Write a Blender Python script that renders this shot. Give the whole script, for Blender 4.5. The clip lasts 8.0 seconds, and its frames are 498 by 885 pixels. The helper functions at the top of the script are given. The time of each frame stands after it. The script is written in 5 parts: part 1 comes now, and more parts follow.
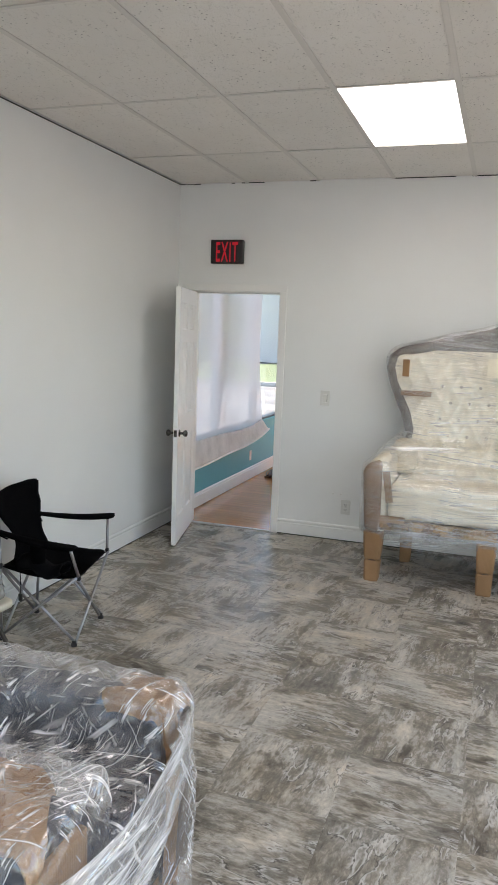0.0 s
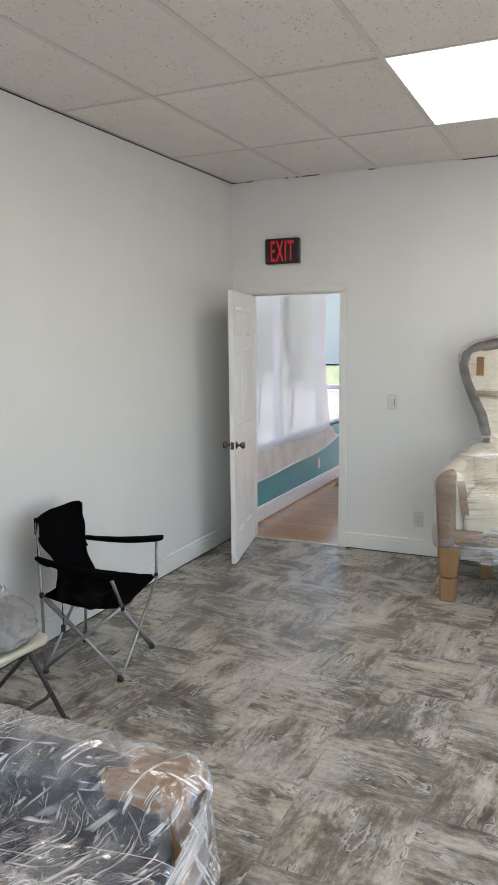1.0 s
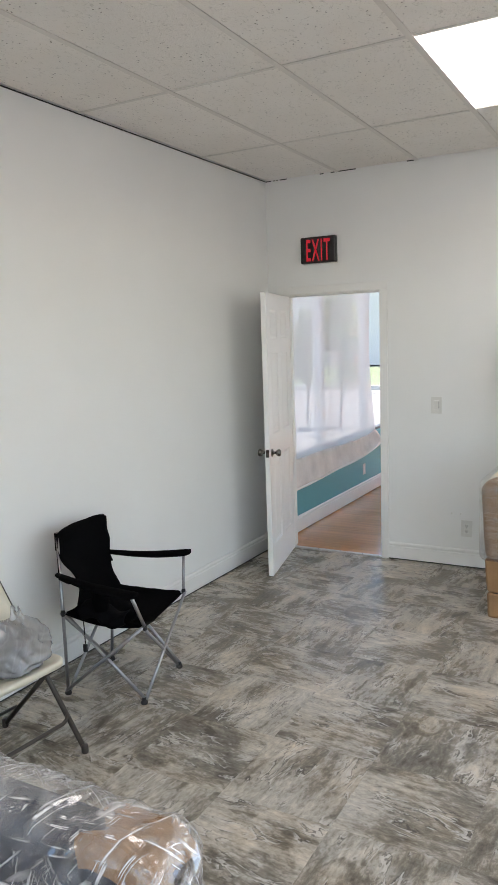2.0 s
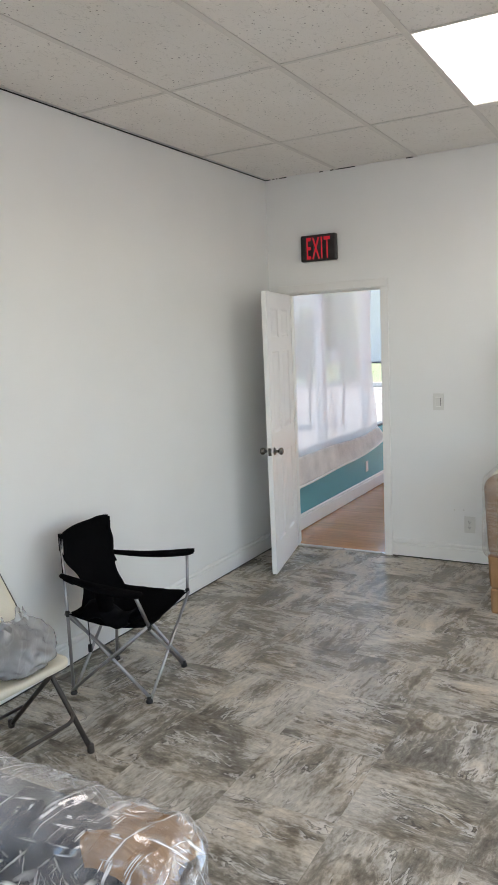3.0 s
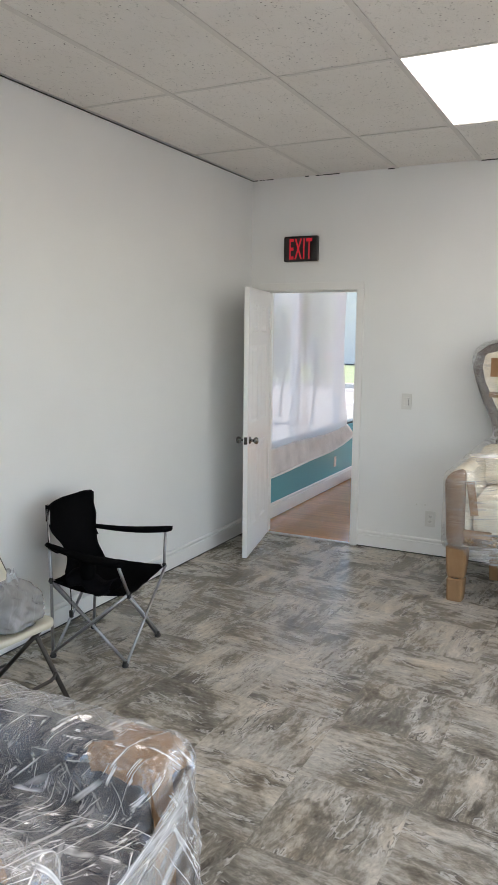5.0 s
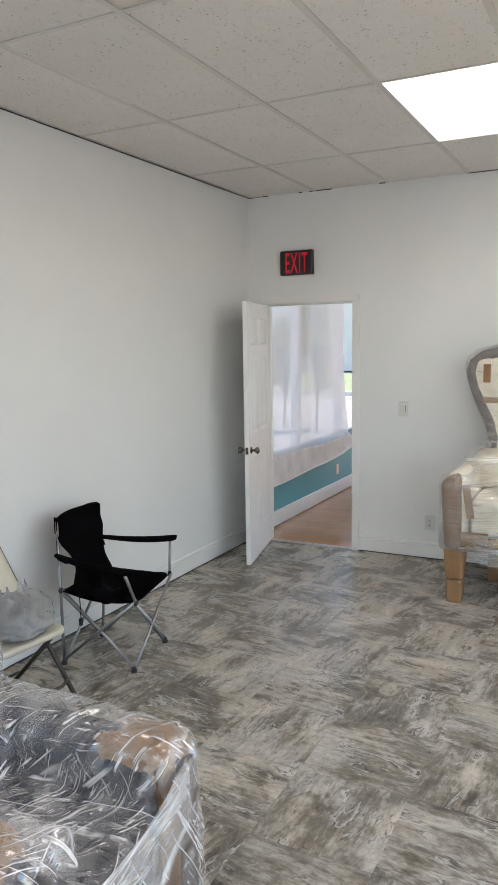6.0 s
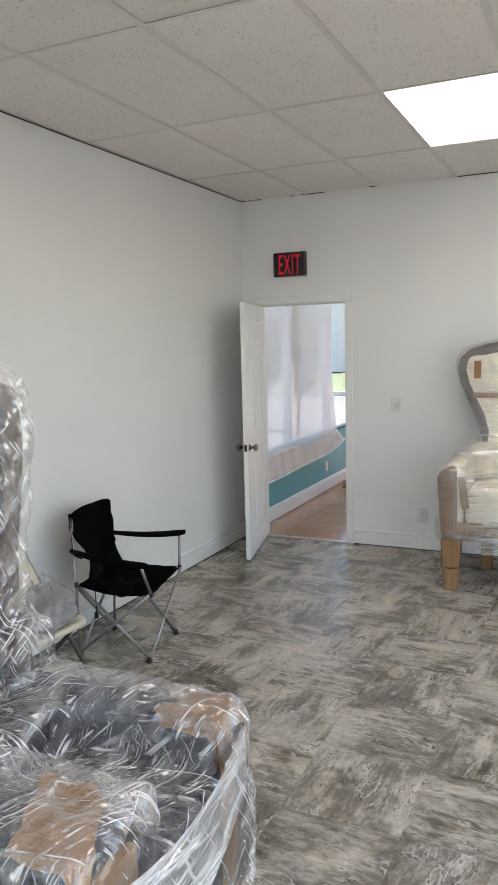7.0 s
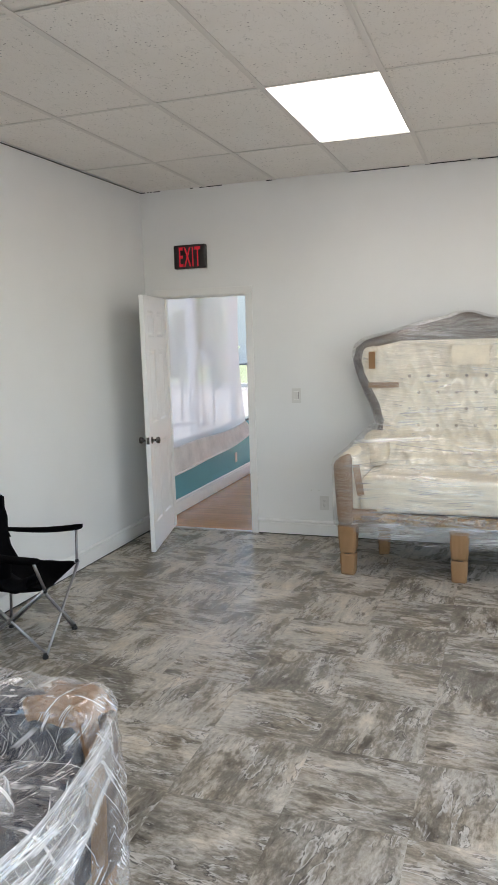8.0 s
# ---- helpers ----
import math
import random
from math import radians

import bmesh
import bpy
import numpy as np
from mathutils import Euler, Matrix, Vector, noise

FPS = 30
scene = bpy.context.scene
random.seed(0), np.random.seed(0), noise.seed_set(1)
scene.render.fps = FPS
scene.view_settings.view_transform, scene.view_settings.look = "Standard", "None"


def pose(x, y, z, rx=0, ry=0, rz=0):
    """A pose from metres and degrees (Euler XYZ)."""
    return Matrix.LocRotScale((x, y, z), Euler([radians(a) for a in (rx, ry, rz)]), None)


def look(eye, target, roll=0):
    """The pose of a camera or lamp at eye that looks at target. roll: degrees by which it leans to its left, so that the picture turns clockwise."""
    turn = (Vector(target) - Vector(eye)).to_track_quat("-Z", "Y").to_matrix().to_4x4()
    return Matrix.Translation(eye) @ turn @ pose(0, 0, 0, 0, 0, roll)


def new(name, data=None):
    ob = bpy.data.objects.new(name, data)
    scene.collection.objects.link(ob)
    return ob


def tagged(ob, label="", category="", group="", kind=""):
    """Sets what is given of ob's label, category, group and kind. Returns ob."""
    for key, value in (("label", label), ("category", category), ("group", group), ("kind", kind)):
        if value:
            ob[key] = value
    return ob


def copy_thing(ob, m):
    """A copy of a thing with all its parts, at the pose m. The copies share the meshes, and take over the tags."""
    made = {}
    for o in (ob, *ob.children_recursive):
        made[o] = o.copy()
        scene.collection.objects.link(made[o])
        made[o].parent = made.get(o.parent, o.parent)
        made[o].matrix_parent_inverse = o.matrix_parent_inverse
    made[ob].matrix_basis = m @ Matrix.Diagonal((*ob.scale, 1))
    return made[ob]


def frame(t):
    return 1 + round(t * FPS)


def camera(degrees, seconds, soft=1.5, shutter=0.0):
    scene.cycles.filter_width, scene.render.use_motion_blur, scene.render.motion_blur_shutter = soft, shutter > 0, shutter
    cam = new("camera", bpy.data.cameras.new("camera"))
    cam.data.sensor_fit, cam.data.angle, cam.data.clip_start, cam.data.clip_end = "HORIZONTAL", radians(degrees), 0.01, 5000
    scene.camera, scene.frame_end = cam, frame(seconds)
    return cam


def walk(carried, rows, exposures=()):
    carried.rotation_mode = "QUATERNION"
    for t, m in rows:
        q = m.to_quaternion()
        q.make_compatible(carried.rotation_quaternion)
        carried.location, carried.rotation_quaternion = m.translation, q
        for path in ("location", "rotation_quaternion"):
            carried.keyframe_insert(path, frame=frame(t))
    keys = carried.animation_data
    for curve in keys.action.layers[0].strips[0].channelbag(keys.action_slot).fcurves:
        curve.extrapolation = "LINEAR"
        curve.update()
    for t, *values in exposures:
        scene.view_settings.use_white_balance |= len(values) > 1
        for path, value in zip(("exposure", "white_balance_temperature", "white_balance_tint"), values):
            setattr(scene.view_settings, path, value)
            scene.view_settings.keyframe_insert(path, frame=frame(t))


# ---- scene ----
cam = camera(37.1, 8.0)
EXPOSURE = 2.09
PATH = [
    (0, (2.756, -6.092, 1.722), (2.125, -4.216, 1.431), 2.1),
    (0.5, (2.833, -5.882, 1.72), (2.035, -4.07, 1.441), 0.1),
    (1, (2.767, -5.7, 1.728), (1.936, -3.903, 1.444), -0.6),
    (1.5, (2.753, -5.533, 1.724), (1.834, -3.778, 1.447), -1.2),
    (1.7, (2.771, -5.469, 1.732), (1.826, -3.728, 1.456), -1.4),
    (2.8, (2.813, -5.435, 1.714), (1.836, -3.71, 1.443), -2.6),
    (3, (2.806, -5.452, 1.735), (1.837, -3.725, 1.457), -2.6),
    (3.5, (2.764, -5.545, 1.719), (1.837, -3.797, 1.43), -1.7),
    (4, (2.753, -5.61, 1.715), (1.864, -3.843, 1.419), -0.5),
    (4.5, (2.769, -5.652, 1.709), (1.886, -3.883, 1.407), 0.6),
    (4.7, (2.797, -5.68, 1.709), (1.913, -3.91, 1.412), 0.7),
    (5.8, (3.002, -5.795, 1.739), (2.092, -4.034, 1.47), -0.6),
    (6, (2.969, -5.827, 1.738), (2.062, -4.064, 1.475), -0.9),
    (6.5, (2.875, -5.956, 1.736), (1.987, -4.183, 1.481), -1.3),
    (7, (2.861, -6.041, 1.724), (2.016, -4.246, 1.465), -1.5),
    (7.5, (2.918, -6.049, 1.725), (2.148, -4.223, 1.458), -1.6),
    (8, (3.035, -6.017, 1.722), (2.381, -4.149, 1.436), -1.8),
]
walk(cam, [(t, look(eye, target, roll)) for t, eye, target, roll in PATH],
     [(t, e + EXPOSURE, 7080, 15) for t, e in ((0, -0.06), (1, -0.02), (2, 0.1), (3.5, 0.1), (4.5, 0.02), (6, 0.0), (7, -0.06), (8, 0.0))])

# ---- world, sun, lights ----
world = bpy.data.worlds.new("sky")
scene.world = world
world.use_nodes = True
wn = world.node_tree.nodes
sky = wn.new("ShaderNodeTexSky")
sky.sky_type, sky.sun_disc = "NISHITA", False
sky.sun_elevation, sky.sun_rotation = radians(59.1), radians(45)
world.node_tree.links.new(sky.outputs[0], wn["Background"].inputs[0])
wn["Background"].inputs[1].default_value = 0.15
sun = new("sun", bpy.data.lights.new("sun", "SUN"))
sun.data.energy, sun.data.angle, sun.data.color = 4.0, radians(0.6), (1.0, 0.95, 0.88)
sun.matrix_world = look((22, 22, 52), (0, 0, 0))
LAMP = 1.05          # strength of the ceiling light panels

# ---- helpers of the build ----
rng = random.Random(7)


def part(name, bm, material, parent=None, label=""):
    me = bpy.data.meshes.new(name)
    bm.to_mesh(me)
    bm.free()
    if material:
        me.materials.append(material)
    ob = new(name, me)
    ob.parent = parent
    if label:
        tagged(ob, label)
    return ob


def smooth(ob, on=True):
    ob.data.polygons.foreach_set("use_smooth", [on] * len(ob.data.polygons))
    return ob


def thing(name, m, label, category, group=""):
    ob = new(name)
    ob.matrix_world = m
    ob.empty_display_size = 0.1
    return tagged(ob, label, category, group)


def box(x0, x1, y0, y1, z0, z1, bevel=0.0, segs=2, bm=None):
    b = bmesh.new()
    bmesh.ops.create_cube(b, size=1.0)
    for v in b.verts:
        v.co = Vector(((x0 + x1) / 2 + v.co.x * (x1 - x0), (y0 + y1) / 2 + v.co.y * (y1 - y0), (z0 + z1) / 2 + v.co.z * (z1 - z0)))
    if bevel:
        bmesh.ops.bevel(b, geom=b.edges[:], offset=bevel, segments=segs, affect="EDGES", profile=0.6)
    return join(bm, b)


def join(bm, b):
    """b alone, or b put into bm."""
    if bm is None:
        return b
    me = bpy.data.meshes.new("tmp")
    b.to_mesh(me)
    b.free()
    bm.from_mesh(me)
    bpy.data.meshes.remove(me)
    return bm


def tube(points, r, sides=10, bm=None, r2=None):
    """A round tube along points."""
    b = bm or bmesh.new()
    pts = [Vector(p) for p in points]
    rings, up = [], None
    for i, p in enumerate(pts):
        d = (pts[min(i + 1, len(pts) - 1)] - pts[max(i - 1, 0)]).normalized()
        side = d.cross(Vector((0, 0, 1)) if abs(d.z) < 0.9 else Vector((0, 1, 0))).normalized() if up is None else (up - d * up.dot(d)).normalized()
        up = side
        other = d.cross(side)
        k = r if r2 is None else r + (r2 - r) * i / (len(pts) - 1)
        rings.append([b.verts.new(p + k * (math.cos(a) * side + math.sin(a) * other)) for a in [2 * math.pi * n / sides for n in range(sides)]])
    for a, c in zip(rings, rings[1:]):
        for n in range(sides):
            b.faces.new((a[n], a[(n + 1) % sides], c[(n + 1) % sides], c[n]))
    b.faces.new(rings[0][::-1]), b.faces.new(rings[-1])
    bmesh.ops.recalc_face_normals(b, faces=b.faces[:])
    return b


def sheet(nu, nv, f, bm=None, thick=0.0):
    """A grid sheet, f(u, v) with u, v in 0..1, given a thickness."""
    b = bm or bmesh.new()
    vs = [[b.verts.new(f(i / nu, j / nv)) for j in range(nv + 1)] for i in range(nu + 1)]
    faces = [b.faces.new((vs[i][j], vs[i + 1][j], vs[i + 1][j + 1], vs[i][j + 1])) for i in range(nu) for j in range(nv)]
    if thick:
        bmesh.ops.recalc_face_normals(b, faces=faces)
        bmesh.ops.solidify(b, geom=faces, thickness=thick)
    return b


def turned(profile, sides=16, axis="z"):
    """A turned body from (radius, height) pairs."""
    b = bmesh.new()
    rings = []
    for r, h in profile:
        ring = []
        for n in range(sides):
            a = 2 * math.pi * n / sides
            p = (r * math.cos(a), r * math.sin(a), h)
            ring.append(b.verts.new(p if axis == "z" else (h, p[0], p[1])))
        rings.append(ring)
    for a, c in zip(rings, rings[1:]):
        for n in range(sides):
            b.faces.new((a[n], a[(n + 1) % sides], c[(n + 1) % sides], c[n]))
    b.faces.new(rings[0][::-1]), b.faces.new(rings[-1])
    bmesh.ops.recalc_face_normals(b, faces=b.faces[:])
    return b


# ---- materials ----
class Mat:
    """A small builder of node materials."""

    def __init__(self, name, **settings):
        self.m = bpy.data.materials.new(name)
        self.m.use_nodes = True
        self.t = self.m.node_tree
        self.p = self.t.nodes["Principled BSDF"]
        self.out = self.t.nodes["Material Output"]
        self.tc = self.n("ShaderNodeTexCoord")
        for k, v in settings.items():
            self.p.inputs[k.replace("_", " ")].default_value = v

    def n(self, kind, **attrs):
        node = self.t.nodes.new(kind)
        if "operation" in attrs:
            node.operation = attrs["operation"]
        if "data_type" in attrs:
            node.data_type = attrs["data_type"]
        if "feature" in attrs:
            node.feature = attrs["feature"]
        return node

    def link(self, a, b):
        self.t.links.new(a, b)

    def coords(self, scale=(1, 1, 1), rot=(0, 0, 0), source="Object", shift=None):
        mp = self.n("ShaderNodeMapping")
        mp.inputs["Scale"].default_value = scale
        src = self.tc.outputs[source]
        if any(rot):
            first = self.n("ShaderNodeMapping")
            first.inputs["Rotation"].default_value = [radians(a) for a in rot]
            self.link(src, first.inputs["Vector"])
            src = first.outputs[0]
        if shift is not None:
            add = self.n("ShaderNodeVectorMath", operation="ADD")
            self.link(src, add.inputs[0])
            self.link(shift, add.inputs[1])
            src = add.outputs[0]
        self.link(src, mp.inputs["Vector"])
        return mp.outputs[0]

    def noise(self, vec, scale, detail=4.0, rough=0.55, warp=0.0):
        nz = self.n("ShaderNodeTexNoise")
        self.link(vec, nz.inputs["Vector"])
        nz.inputs["Scale"].default_value, nz.inputs["Detail"].default_value = scale, detail
        nz.inputs["Roughness"].default_value, nz.inputs["Distortion"].default_value = rough, warp
        return nz.outputs["Fac"]

    def voronoi(self, vec, scale, feature="F1", out="Distance"):
        v = self.n("ShaderNodeTexVoronoi", feature=feature)
        self.link(vec, v.inputs["Vector"])
        v.inputs["Scale"].default_value = scale
        return v.outputs[out]

    def ramp(self, fac, stops):
        r = self.n("ShaderNodeValToRGB")
        e = r.color_ramp.elements
        while len(e) < len(stops):
            e.new(0.5)
        for el, (pos, col) in zip(e, stops):
            el.position = pos
            el.color = (*col, 1) if isinstance(col, tuple) else (col, col, col, 1)
        self.link(fac, r.inputs[0])
        return r.outputs[0]

    def mix(self, fac, a, b, kind="MIX"):
        x = self.n("ShaderNodeMix", data_type="RGBA")
        x.blend_type = kind
        for n, val in ((0, fac), (6, a), (7, b)):
            sock = x.inputs[n]
            if isinstance(val, (int, float)):
                sock.default_value = val if n == 0 else (val, val, val, 1)
            elif isinstance(val, tuple):
                sock.default_value = (*val, 1)
            else:
                self.link(val, sock)
        return x.outputs[2]

    def math(self, op, a, b=0.0):
        x = self.n("ShaderNodeMath", operation=op)
        for sock, val in zip(x.inputs, (a, b)):
            if isinstance(val, (int, float)):
                sock.default_value = val
            else:
                self.link(val, sock)
        return x.outputs[0]

    def bump(self, height, strength=0.3, distance=0.01, normal=None):
        b = self.n("ShaderNodeBump")
        b.inputs["Strength"].default_value, b.inputs["Distance"].default_value = strength, distance
        self.link(height, b.inputs["Height"])
        if normal is not None:
            self.link(normal, b.inputs["Normal"])
        return b.outputs[0]

    def set(self, color=None, rough=None, normal=None):
        for name, v in (("Base Color", color), ("Roughness", rough), ("Normal", normal)):
            if v is not None:
                self.link(v, self.p.inputs[name])
        return self.m

    def rnd(self):
        return self.n("ShaderNodeObjectInfo").outputs["Random"]


def plain(name, col, rough=0.5, metal=0.0, vary=0.12, scale=12.0, grain=0.1, dist=0.002):
    """A painted or moulded surface with faint blotches and grain."""
    k = Mat(name, Roughness=rough, Metallic=metal)
    c = k.coords()
    big, fine = k.noise(c, scale * 0.15), k.noise(c, scale * 12, 3)
    both = k.math("ADD", k.math("MULTIPLY", big, 0.6), k.math("MULTIPLY", fine, 0.4))
    lo, hi = tuple(v * (1 - vary) for v in col), tuple(min(1, v * (1 + vary)) for v in col)
    return k.set(k.ramp(both, [(0.3, lo), (0.7, hi)]), k.ramp(big, [(0.3, max(0.02, rough * 0.85)), (0.7, min(1, rough * 1.15))]), k.bump(fine, grain, dist))


def wall_paint(name, col):
    k = Mat(name, Roughness=0.55)
    c = k.coords()
    roller, blot, low = k.noise(c, 260, 3), k.noise(c, 1.3, 3), k.noise(c, 45, 4)
    lo = tuple(v * 0.965 for v in col)
    h = k.math("ADD", k.math("MULTIPLY", roller, 0.5), low)
    return k.set(k.ramp(blot, [(0.35, lo), (0.65, col)]), k.ramp(blot, [(0.3, 0.5), (0.7, 0.62)]), k.bump(h, 0.22, 0.002))


M_WALL = wall_paint("white_wall_paint", (0.797, 0.806, 0.793))
M_TEAL = wall_paint("teal_wall_paint", (0.10, 0.385, 0.45))
M_TRIM = plain("white_trim_paint", (0.80, 0.80, 0.78), 0.38, vary=0.03, grain=0.05)
M_DOOR = plain("white_door_paint", (0.80, 0.80, 0.79), 0.36, vary=0.03, grain=0.06)
M_PLASTIC = plain("white_plastic", (0.67, 0.67, 0.64), 0.35, vary=0.03)
M_DARK = plain("dark_slot", (0.02, 0.02, 0.02), 0.6)
M_BLACK = plain("black_plastic", (0.013, 0.013, 0.014), 0.32, vary=0.2)
M_NICKEL = plain("satin_nickel", (0.17, 0.16, 0.15), 0.25, 1.0, vary=0.08)
M_STEEL = plain("grey_tube_steel", (0.38, 0.38, 0.39), 0.34, 0.85, vary=0.15)
M_BROWNMETAL = plain("brown_painted_steel", (0.05, 0.042, 0.036), 0.38, 0.2, vary=0.2)
M_CREAM = plain("cream_plastic", (0.62, 0.58, 0.47), 0.42, vary=0.05)
M_ALU = plain("window_aluminium", (0.84, 0.79, 0.77), 0.5, 0.0, vary=0.06)
M_STRIP = plain("threshold_metal", (0.62, 0.60, 0.57), 0.4, 0.6, vary=0.2, scale=40)


def ceiling_tile():
    k = Mat("mineral_ceiling_tile", Roughness=0.92)
    c = k.coords()
    g = k.n("ShaderNodeNewGeometry").outputs["Random Per Island"]
    fine, worm = k.noise(c, 220, 4), k.noise(k.coords((1, 0.55, 1)), 55, 5, 0.6, 1.2)
    blot = k.noise(c, 2.2, 3)
    holes = k.math("MULTIPLY", k.ramp(k.voronoi(c, 38), [(0.10, 1.0), (0.17, 0.0)]), k.ramp(k.noise(c, 9, 2), [(0.46, 0.0), (0.58, 1.0)]))
    base = k.mix(g, (0.76, 0.735, 0.70), (0.84, 0.815, 0.78))
    base = k.mix(k.ramp(blot, [(0.35, 0.0), (0.75, 0.35)]), base, (0.70, 0.665, 0.61))
    base = k.mix(k.ramp(worm, [(0.57, 0.0), (0.70, 0.5)]), base, (0.42, 0.40, 0.37))
    base = k.mix(k.math("MULTIPLY", holes, 0.85), base, (0.12, 0.11, 0.10))
    h = k.math("SUBTRACT", k.math("ADD", k.math("MULTIPLY", fine, 0.5), k.math("MULTIPLY", worm, -0.8)), holes)
    return k.set(base, None, k.bump(h, 0.9, 0.006))


M_TILE = ceiling_tile()
M_GRID = plain("ceiling_grid_paint", (0.66, 0.635, 0.60), 0.5, vary=0.06)


def vinyl_stone():
    """Grey-brown stone-look vinyl, veined along the tile's own x."""
    k = Mat("stone_look_vinyl", Roughness=0.33)
    r = k.rnd()
    comb = k.n("ShaderNodeCombineXYZ")
    k.link(k.math("MULTIPLY", r, 37.0), comb.inputs[0])
    k.link(k.math("MULTIPLY", r, 91.0), comb.inputs[1])
    s = comb.outputs[0]
    flow = k.noise(k.coords((1.0, 3.6, 1), (0, 0, 6), shift=s), 1.9, 9, 0.60, 0.9)
    vein = k.noise(k.coords((1.0, 6.5, 1), (0, 0, 4), shift=s), 2.6, 10, 0.66, 0.7)
    cloud = k.noise(k.n("ShaderNodeNewGeometry").outputs["Position"], 2.6, 7, 0.60, 0.8)
    rag = k.noise(k.coords((1.0, 2.0, 1), (0, 0, 8), shift=s), 26.0, 8, 0.72, 0.5)
    grit = k.noise(k.coords((1, 1.6, 1), shift=s), 90, 5, 0.7)
    # short ragged fissures, dark with a pale lip, in patches
    con = k.noise(k.coords((1.0, 3.4, 1), (0, 0, 9), shift=s), 5.5, 6, 0.58, 0.5)
    patch = k.ramp(k.noise(k.coords((1, 1.5, 1), shift=s), 4.0, 4, 0.6), [(0.49, 0.0), (0.56, 1.0)])
    fis = k.math("MULTIPLY", k.ramp(con, [(0.476, 0.0), (0.492, 1.0), (0.502, 1.0), (0.514, 0.0)]), patch)
    lip = k.math("MULTIPLY", k.ramp(con, [(0.508, 0.0), (0.522, 1.0), (0.545, 0.7), (0.58, 0.0)]), patch)
    f = k.math("ADD", k.math("MULTIPLY", k.ramp(flow, [(0.30, 0.0), (0.70, 1.0)]), 0.30), k.math("MULTIPLY", k.ramp(vein, [(0.32, 0.0), (0.68, 1.0)]), 0.24))
    f = k.math("ADD", f, k.math("MULTIPLY", k.ramp(cloud, [(0.32, 0.0), (0.68, 1.0)]), 0.36))
    f = k.math("ADD", f, k.math("MULTIPLY", k.ramp(rag, [(0.32, 0.0), (0.68, 1.0)]), 0.25))
    f = k.math("ADD", f, k.math("MULTIPLY", k.math("SUBTRACT", grit, 0.5), 0.10))
    # smooth dark islands where the stone has flaked
    isle = k.ramp(k.noise(k.coords((1.0, 1.8, 1), (0, 0, 12), shift=s), 5.0, 5, 0.5, 0.6), [(0.58, 0.0), (0.68, 1.0)])
    f = k.math("SUBTRACT", f, k.math("MULTIPLY", isle, 0.22))
    col = k.ramp(f, [(0.23, (0.095, 0.083, 0.067)), (0.45, (0.215, 0.194, 0.160)), (0.62, (0.385, 0.354, 0.300)), (0.88, (0.72, 0.668, 0.58))])
    warm = k.ramp(k.noise(k.coords(shift=s), 3.2, 4), [(0.42, 0.0), (0.66, 0.8)])
    col = k.mix(warm, col, (1.0, 0.925, 0.83), "MULTIPLY")
    cool = k.ramp(k.noise(k.coords((1, 3, 1), shift=s), 3.6, 5, 0.6), [(0.56, 0.0), (0.68, 0.7)])
    col = k.mix(cool, col, (0.84, 0.88, 0.95), "MULTIPLY")
    col = k.mix(k.math("MULTIPLY", lip, 0.85), col, (0.66, 0.63, 0.58))
    col = k.mix(k.math("MULTIPLY", fis, 0.8), col, (0.075, 0.068, 0.06))
    tone = k.ramp(r, [(0.0, 0.88), (1.0, 0.96)])
    col = k.mix(1.0, col, tone, "MULTIPLY")
    h = k.math("ADD", k.math("SUBTRACT", k.math("MULTIPLY", f, 0.6), fis), k.math("MULTIPLY", lip, 0.5))
    k.p.inputs["Specular IOR Level"].default_value = 0.22
    return k.set(col, k.ramp(f, [(0.2, 0.20), (0.8, 0.32)]), k.bump(h, 0.3, 0.004))


M_VINYL = vinyl_stone()


def wood(name, dark, light, scale=1.0, rough=0.3, axis=(1, 9, 9)):
    k = Mat(name, Roughness=rough, Specular_IOR_Level=0.3)
    r = k.rnd()
    comb = k.n("ShaderNodeCombineXYZ")
    k.link(k.math("MULTIPLY", r, 43.0), comb.inputs[0])
    k.link(k.math("MULTIPLY", r, 17.0), comb.inputs[1])
    c = k.coords(axis, shift=comb.outputs[0])
    g, f = k.noise(c, 2.2 * scale, 7, 0.6, 0.8), k.noise(c, 22 * scale, 4)
    v = k.math("ADD", k.math("MULTIPLY", g, 0.7), k.math("MULTIPLY", f, 0.3))
    col = k.ramp(v, [(0.3, dark), (0.7, light)])
    col = k.mix(1.0, col, k.ramp(r, [(0, 0.82), (1, 1.0)]), "MULTIPLY")
    return k.set(col, k.ramp(f, [(0.3, rough * 0.85), (0.7, rough * 1.2)]), k.bump(v, 0.1, 0.001))


M_PLANK = wood("oak_plank", (0.43, 0.195, 0.08), (0.74, 0.385, 0.175), rough=0.17)
M_SLAB = plain("concrete_slab", (0.12, 0.12, 0.12), 0.9)


def cardboard():
    k = Mat("cardboard", Roughness=0.75)
    c = k.coords()
    w = k.n("ShaderNodeTexWave")
    w.inputs["Scale"].default_value, w.inputs["Distortion"].default_value = 38, 0.6
    k.link(c, w.inputs["Vector"])
    f, b = k.noise(c, 160, 4), k.noise(c, 5, 4)
    col = k.ramp(k.math("ADD", k.math("MULTIPLY", b, 0.7), k.math("MULTIPLY", f, 0.3)), [(0.3, (0.22, 0.115, 0.05)), (0.7, (0.37, 0.21, 0.098))])
    return k.set(col, None, k.bump(k.math("ADD", w.outputs["Fac"], k.math("MULTIPLY", b, 3)), 0.25, 0.003))


